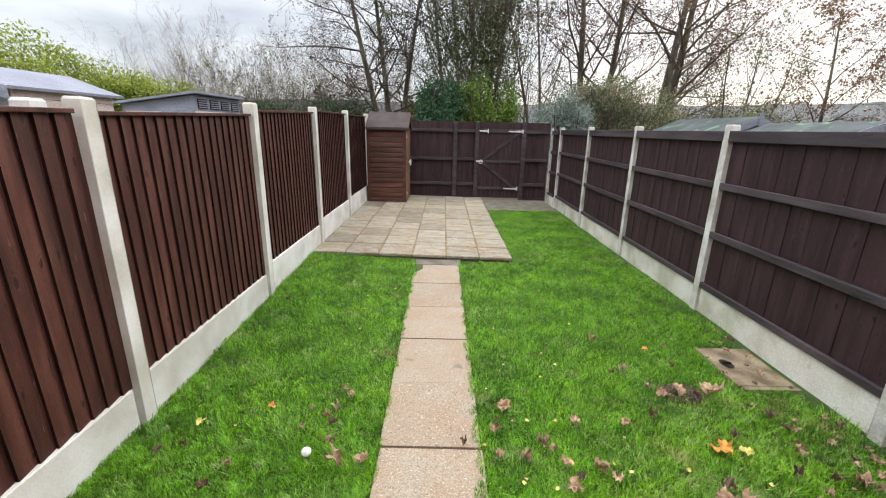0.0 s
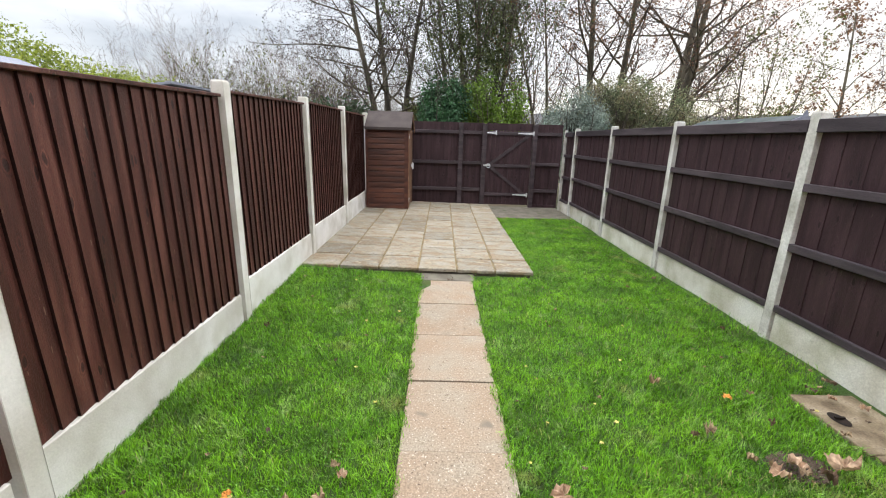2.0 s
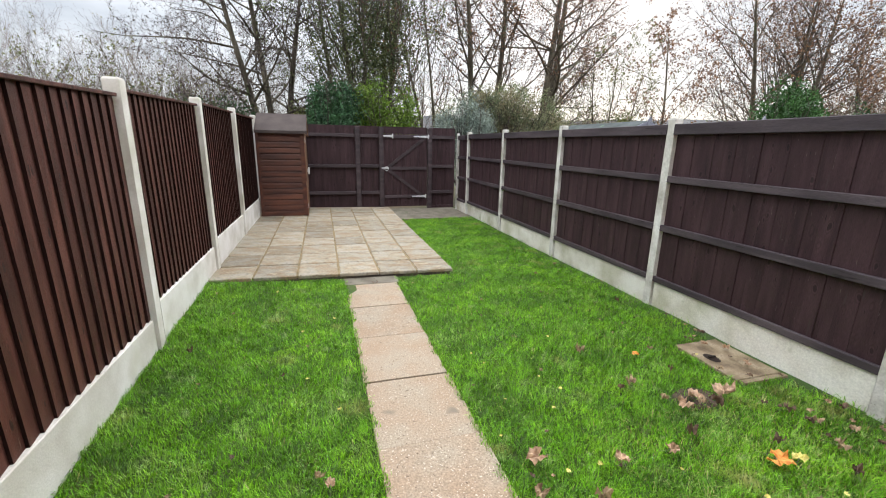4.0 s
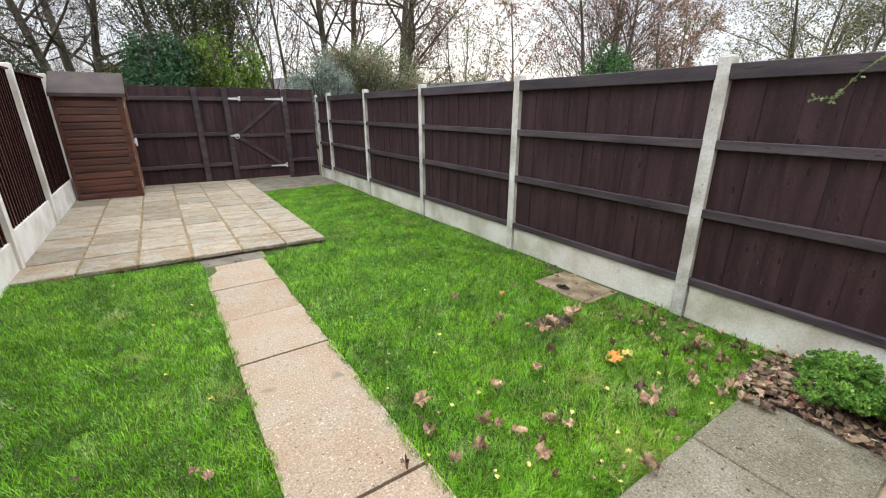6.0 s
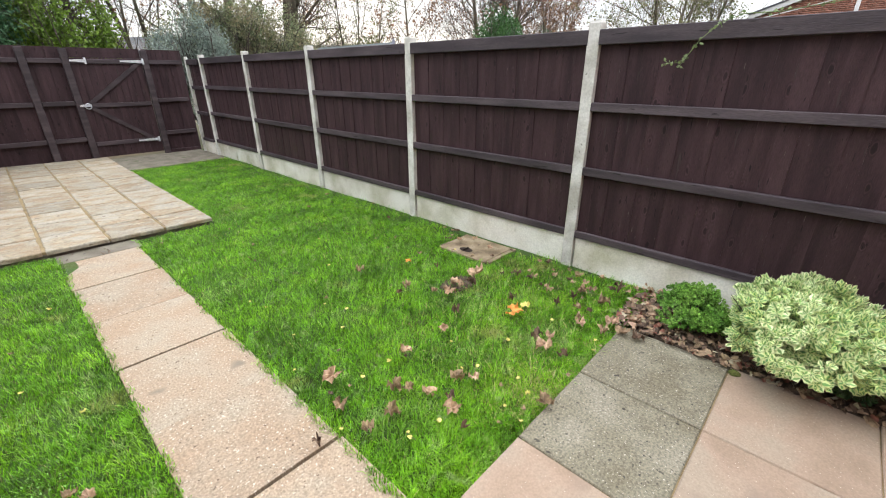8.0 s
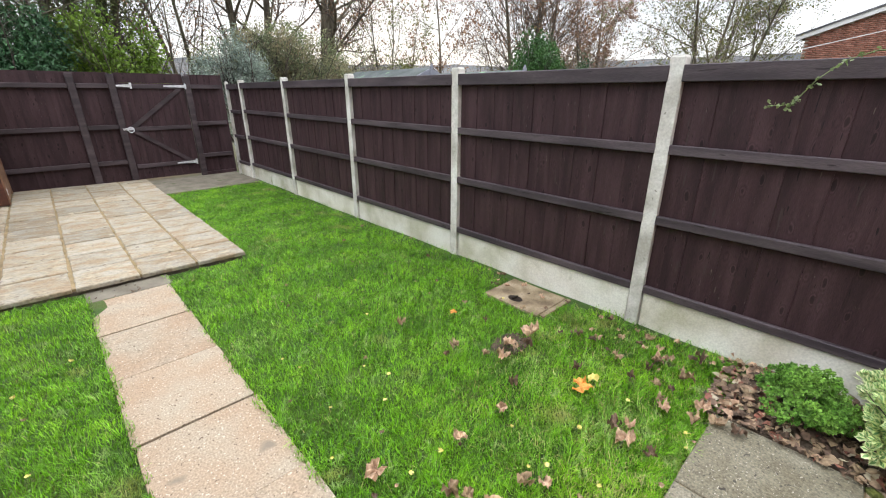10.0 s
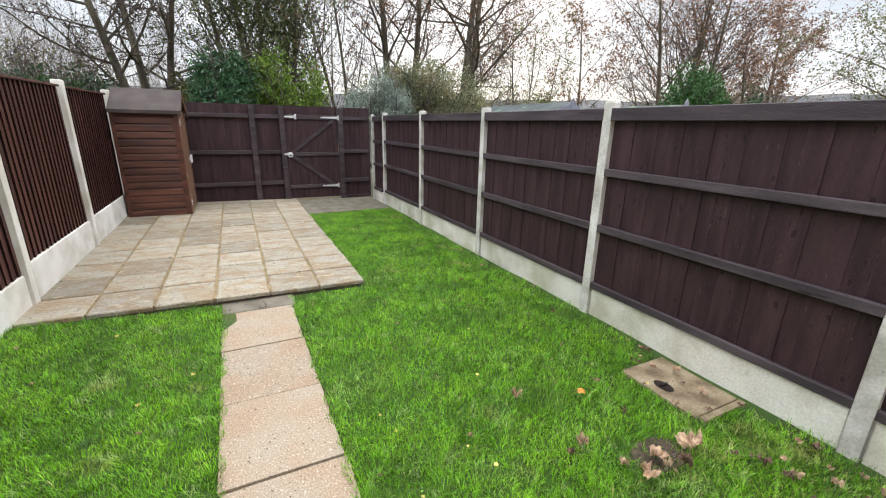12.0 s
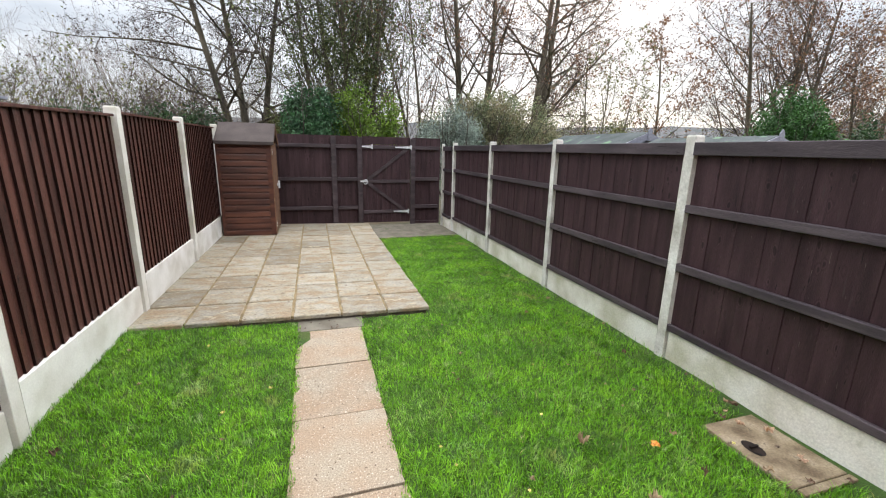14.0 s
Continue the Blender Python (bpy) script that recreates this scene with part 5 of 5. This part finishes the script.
for i in range(34):
    fallen_leaf(rnd_leaf.uniform(2.15, 2.68), 1.55 + 2.2 * rnd_leaf.random() ** 1.6, rnd_leaf.choice((0.03, 0.045, 0.06)), rnd_leaf.choice((0, 4, 4, 1)), i, 5, 0.45)
for i in range(14):
    fallen_leaf(rnd_leaf.uniform(-1.4, -0.25), rnd_leaf.uniform(1.8, 5.2), 0.03, rnd_leaf.choice((0, 3, 4)), i, 0, 0.5)
for x, y, size, tone in ((2.02, 1.38, 0.08, 4), (2.00, 1.47, 0.09, 0), (2.05, 1.55, 0.10, 1), (1.95, 1.56, 0.08, 0), (2.2, 1.45, 0.09, 1), (2.3, 1.42, 0.08, 0)):
    fallen_leaf(x, y, size, tone, int(x * 100), 5, 0.5)
for i in range(12):
    fallen_leaf(rnd_leaf.uniform(-0.15, 0.2), rnd_leaf.uniform(5.25, 5.46), 0.016, 4, i, 0, 0.8, z=0.018)


def leaf_litter():
    """Dead leaves lying thick on the bed, as one mass."""
    rng = np.random.default_rng(9)
    n = 2600
    x, y = rng.uniform(2.075, 2.74, n), rng.uniform(-0.6, 1.58, n)
    pile = (0, 4, 1, 0, 4, 6, 0, 5, 4, 4)
    for k in (0, 1, 4, 5, 6):
        mat = M_FALLEN[k]
        keep = np.array(pile)[np.arange(n) % 10] == k
        c = np.stack([x[keep], y[keep], rng.uniform(0.02, 0.048, keep.sum())], 1)
        m = len(c)
        a = rng.uniform(0, 2 * np.pi, m)
        size = rng.uniform(0.008, 0.034, m)
        ring = []
        for j in range(6):
            t = a + j * np.pi / 3
            r = size * rng.uniform(0.35, 1.15, m)
            ring.append(np.stack([c[:, 0] + r * np.cos(t), c[:, 1] + r * np.sin(t), c[:, 2] + rng.uniform(-0.008, 0.022, m)], 1))
        v = np.stack(ring, 1).reshape(-1, 3)
        o = np.arange(m)[:, None] * 6
        f = np.concatenate([o + np.array([0, 1, 2, 3]), o + np.array([3, 4, 5, 0])])
        tagged(new("leaf_litter", raw_mesh("leaf_litter", v, f, mat)), "brown and reddish dead leaves covering the bed", "leaf litter", kind="stuff")


leaf_litter()

ball = thing("ball", (-0.51, 1.99, 0.045), "small scuffed white ball lying on the lawn", "ball")
bm = bmesh.new()
bmesh.ops.create_icosphere(bm, subdivisions=4, radius=0.026)
for v in bm.verts:
    v.co *= 1 + 0.05 * noise.noise(v.co * 60)
part("shell", bm, M_BALL, ball, smooth=True)

moss = thing("moss_tuft", (2.06, 0.90, 0.024), "small dark green moss tuft on the salmon slab", "moss")
bm = bmesh.new()
bmesh.ops.create_icosphere(bm, subdivisions=3, radius=0.028)
for vert in bm.verts:
    vert.co *= 1 + 0.35 * noise.noise(vert.co * 90)
    vert.co.z = max(vert.co.z * 0.5, 0)
part("cushion", bm, M_BUSH_MOSS, moss)

def bare_patch():
    """Crumbs of bare soil where the grass has died."""
    rng = np.random.default_rng(17)
    n = 420
    t, r = rng.uniform(0, 2 * np.pi, n), np.sqrt(rng.random(n))
    c = np.stack([1.86 + 0.16 * r * np.cos(t), 2.65 + 0.10 * r * np.sin(t), np.full(n, -0.004)], 1)
    size = rng.uniform(0.006, 0.017, (n, 1))
    a = rng.uniform(0, 2 * np.pi, n)
    ring = [c + size * np.stack([np.cos(a + k * 2.094), np.sin(a + k * 2.094), np.zeros(n)], 1) for k in range(3)]
    tip = c + np.concatenate([rng.normal(0, 0.003, (n, 2)), size * rng.uniform(0.6, 1.2, (n, 1))], 1)
    verts = np.stack(ring + [tip], 1).reshape(-1, 3)
    o = np.arange(n)[:, None] * 4
    faces = np.concatenate([o + np.array([0, 1, 3]), o + np.array([1, 2, 3]), o + np.array([2, 0, 3])])
    tagged(new("soil_crumbs", raw_mesh("soil_crumbs", verts, faces, M_SOIL)), "crumbly bare soil patch in the lawn", "soil", kind="stuff")


bare_patch()


# ---- grass ----
def grass():
    """Single mown blades over the whole lawn, longer against edges."""
    rng = np.random.default_rng(3)
    n = 540000
    x, y = rng.uniform(LEFT + 0.03, RIGHT - 0.03, n), 1.46 + 9.3 * rng.random(n) ** 1.75
    wob = 0.010 * np.sin(31 * y) + 0.010 * np.sin(13 * y + 1) + rng.normal(0, 0.010, n)
    on_path = (x > -0.138 - 0.035 * (y > 5.27) + wob) & (x < 0.399 + wob) & (y < 5.55)
    on_patio = (y > 5.462) & (x < 1.150)
    on_cover = (x > 2.295) & (x < 2.71) & (y > 2.70) & (y < 3.29)
    on_bare = (((x - 1.86) / 0.17) ** 2 + ((y - 2.66) / 0.12) ** 2 < rng.uniform(0.5, 1.3, n)) & (rng.random(n) < 0.85)
    for px, py in ((1.33, 3.28), (0.95, 3.1), (2.2, 6.6), (2.0, 6.9)):
        on_bare |= (((x - px) / 0.07) ** 2 + ((y - py) / 0.05) ** 2 < 1) & (rng.random(n) < 0.55)
    on_slabs = (y < 1.497 + wob * 0.6) | ((x > 2.12) & (y < 1.46 + wob * 2))
    on_cement = (y > 9.28 + wob * 3) & (x > 1.0)
    near_fence = ((x > 2.55 + 2 * wob) & (rng.random(n) < 0.4)) | ((x > 2.70 + wob) & (rng.random(n) < 0.75)) | ((x > 2.66) & (y > 2.5) & (y < 3.5))
    keep = ~(on_path | on_patio | on_cover | on_bare | on_slabs | on_cement | near_fence)
    x, y = x[keep], y[keep]
    n = len(x)
    clump = np.sin(7.1 * x + 2.0 * np.sin(3.3 * y)) * np.sin(6.3 * y + 1.7 * np.sin(4.1 * x))
    fine = np.sin(23 * x + 3 * np.sin(19 * y)) * np.sin(27 * y + 2 * np.sin(21 * x))
    tufts = np.sin(61 * x + 3 * np.sin(47 * y)) * np.sin(57 * y + 3 * np.sin(43 * x))
    tall = 0.017 + 0.004 * clump + 0.006 * fine + 0.006 * tufts + rng.normal(0, 0.005, n)
    edge = np.exp(-np.minimum(np.abs(x - LEFT), np.abs(x - RIGHT)) / 0.08) + 0.9 * ((y > 5.38) & (x < 1.15)) * (rng.random(n) < 0.12) + 0.3 * (np.abs(np.abs(x - 0.13) - 0.29) < 0.03)
    tall = np.clip(tall * (1 + 0.8 * edge), 0.008, 0.07)
    tall = np.where((x > -0.165) & (x < 0.425) & (y < 5.2), tall * 0.55, tall)
    a = rng.uniform(0, 2 * np.pi, n)
    lean = np.abs(rng.normal(1.1, 0.6, n)) * tall
    lay = 3.0 * np.sin(17 * x + 2.3 * np.sin(15 * y)) + 2.0 * np.sin(21 * y)
    a = np.where(rng.random(n) < 0.5, lay + rng.normal(0, 0.5, n), a)
    dx, dy = np.cos(a), np.sin(a)
    half = rng.uniform(0.0010, 0.0020, n)
    z = lawn_height(x, y) - 0.012
    z = np.where((x > -0.16) & (x < 0.42) & (y < 5.2), 0.012, z)
    sx, sy = -dy * half, dx * half
    base = np.stack([x, y, z], 1)
    s = np.stack([sx, sy, np.zeros(n)], 1)
    mid = base + np.stack([dx * lean * 0.35, dy * lean * 0.35, tall * 0.62 + 0.006], 1)
    tip = base + np.stack([dx * lean, dy * lean, tall + 0.010], 1)
    v = np.stack([base - s, base + s, mid + s * 0.9, mid - s * 0.9, tip + s * 0.15, tip - s * 0.15], 1).reshape(-1, 3)
    o = np.arange(n)[:, None] * 6
    f = np.concatenate([(o + np.array([0, 1, 2, 3]))[:, None], (o + np.array([3, 2, 4, 5]))[:, None]], 1).reshape(-1, 4)
    me = raw_mesh("grass", v, f, M_GRASS)
    me.materials.append(M_COARSE)
    me.materials.append(M_STRAW)
    weedy = np.zeros(n)
    for _ in range(90):
        px, py, pr = rng.uniform(-1.5, 2.7), 1.5 + 5.0 * rng.random() ** 1.5, rng.uniform(0.05, 0.17)
        weedy += np.exp(-((x - px) ** 2 + ((y - py) * 1.4) ** 2) / pr ** 2)
    kind = np.where(rng.random(n) < np.clip(weedy * 0.45, 0, 0.5) + 0.02, 1, 0)
    dry = 0.010 + 0.30 * np.exp(-((x - 1.25) ** 2 + (y - 1.62) ** 2) / 0.03) + 0.06 * (x > 1.0) * (y < 2.6)
    kind = np.where(rng.random(n) < dry, 2, kind)
    me.polygons.foreach_set("material_index", np.repeat(kind, 2).astype(np.int32))
    tagged(new("grass", me), "short bright green mown lawn grass", "grass", kind="stuff")


def clover():
    """Patches of small round leaves low in the turf."""
    rng = np.random.default_rng(29)
    spots = rng.uniform([-1.4, 1.7], [2.6, 5.3], (46, 2))
    n = 4500
    who = rng.integers(0, 46, n)
    p = spots[who] + rng.normal(0, 0.09, (n, 2))
    inside = (p[:, 0] > LEFT + 0.05) & (p[:, 0] < RIGHT - 0.1) & (p[:, 1] > 1.55) & (p[:, 1] < 5.4) & ((p[:, 0] < -0.17) | (p[:, 0] > 0.43))
    inside &= ~((p[:, 0] > 2.28) & (p[:, 1] > 2.68) & (p[:, 1] < 3.3))
    p = p[inside]
    c = np.concatenate([p, (lawn_height(p[:, 0], p[:, 1]) + rng.uniform(0.004, 0.018, len(p)))[:, None]], 1)
    m = len(c)
    a = rng.uniform(0, 2 * np.pi, m)
    size = rng.uniform(0.002, 0.0055, m)
    ring = [c + np.stack([size * np.cos(a + k * 1.5708), size * np.sin(a + k * 1.5708), rng.uniform(-0.004, 0.004, m)], 1) for k in range(4)]
    tagged(new("clover", raw_mesh("clover", np.stack(ring, 1).reshape(-1, 3), np.arange(m * 4).reshape(m, 4), M_CLOVER)), "small pale green clover leaves in the lawn", "clover", kind="stuff")


grass()
clover()
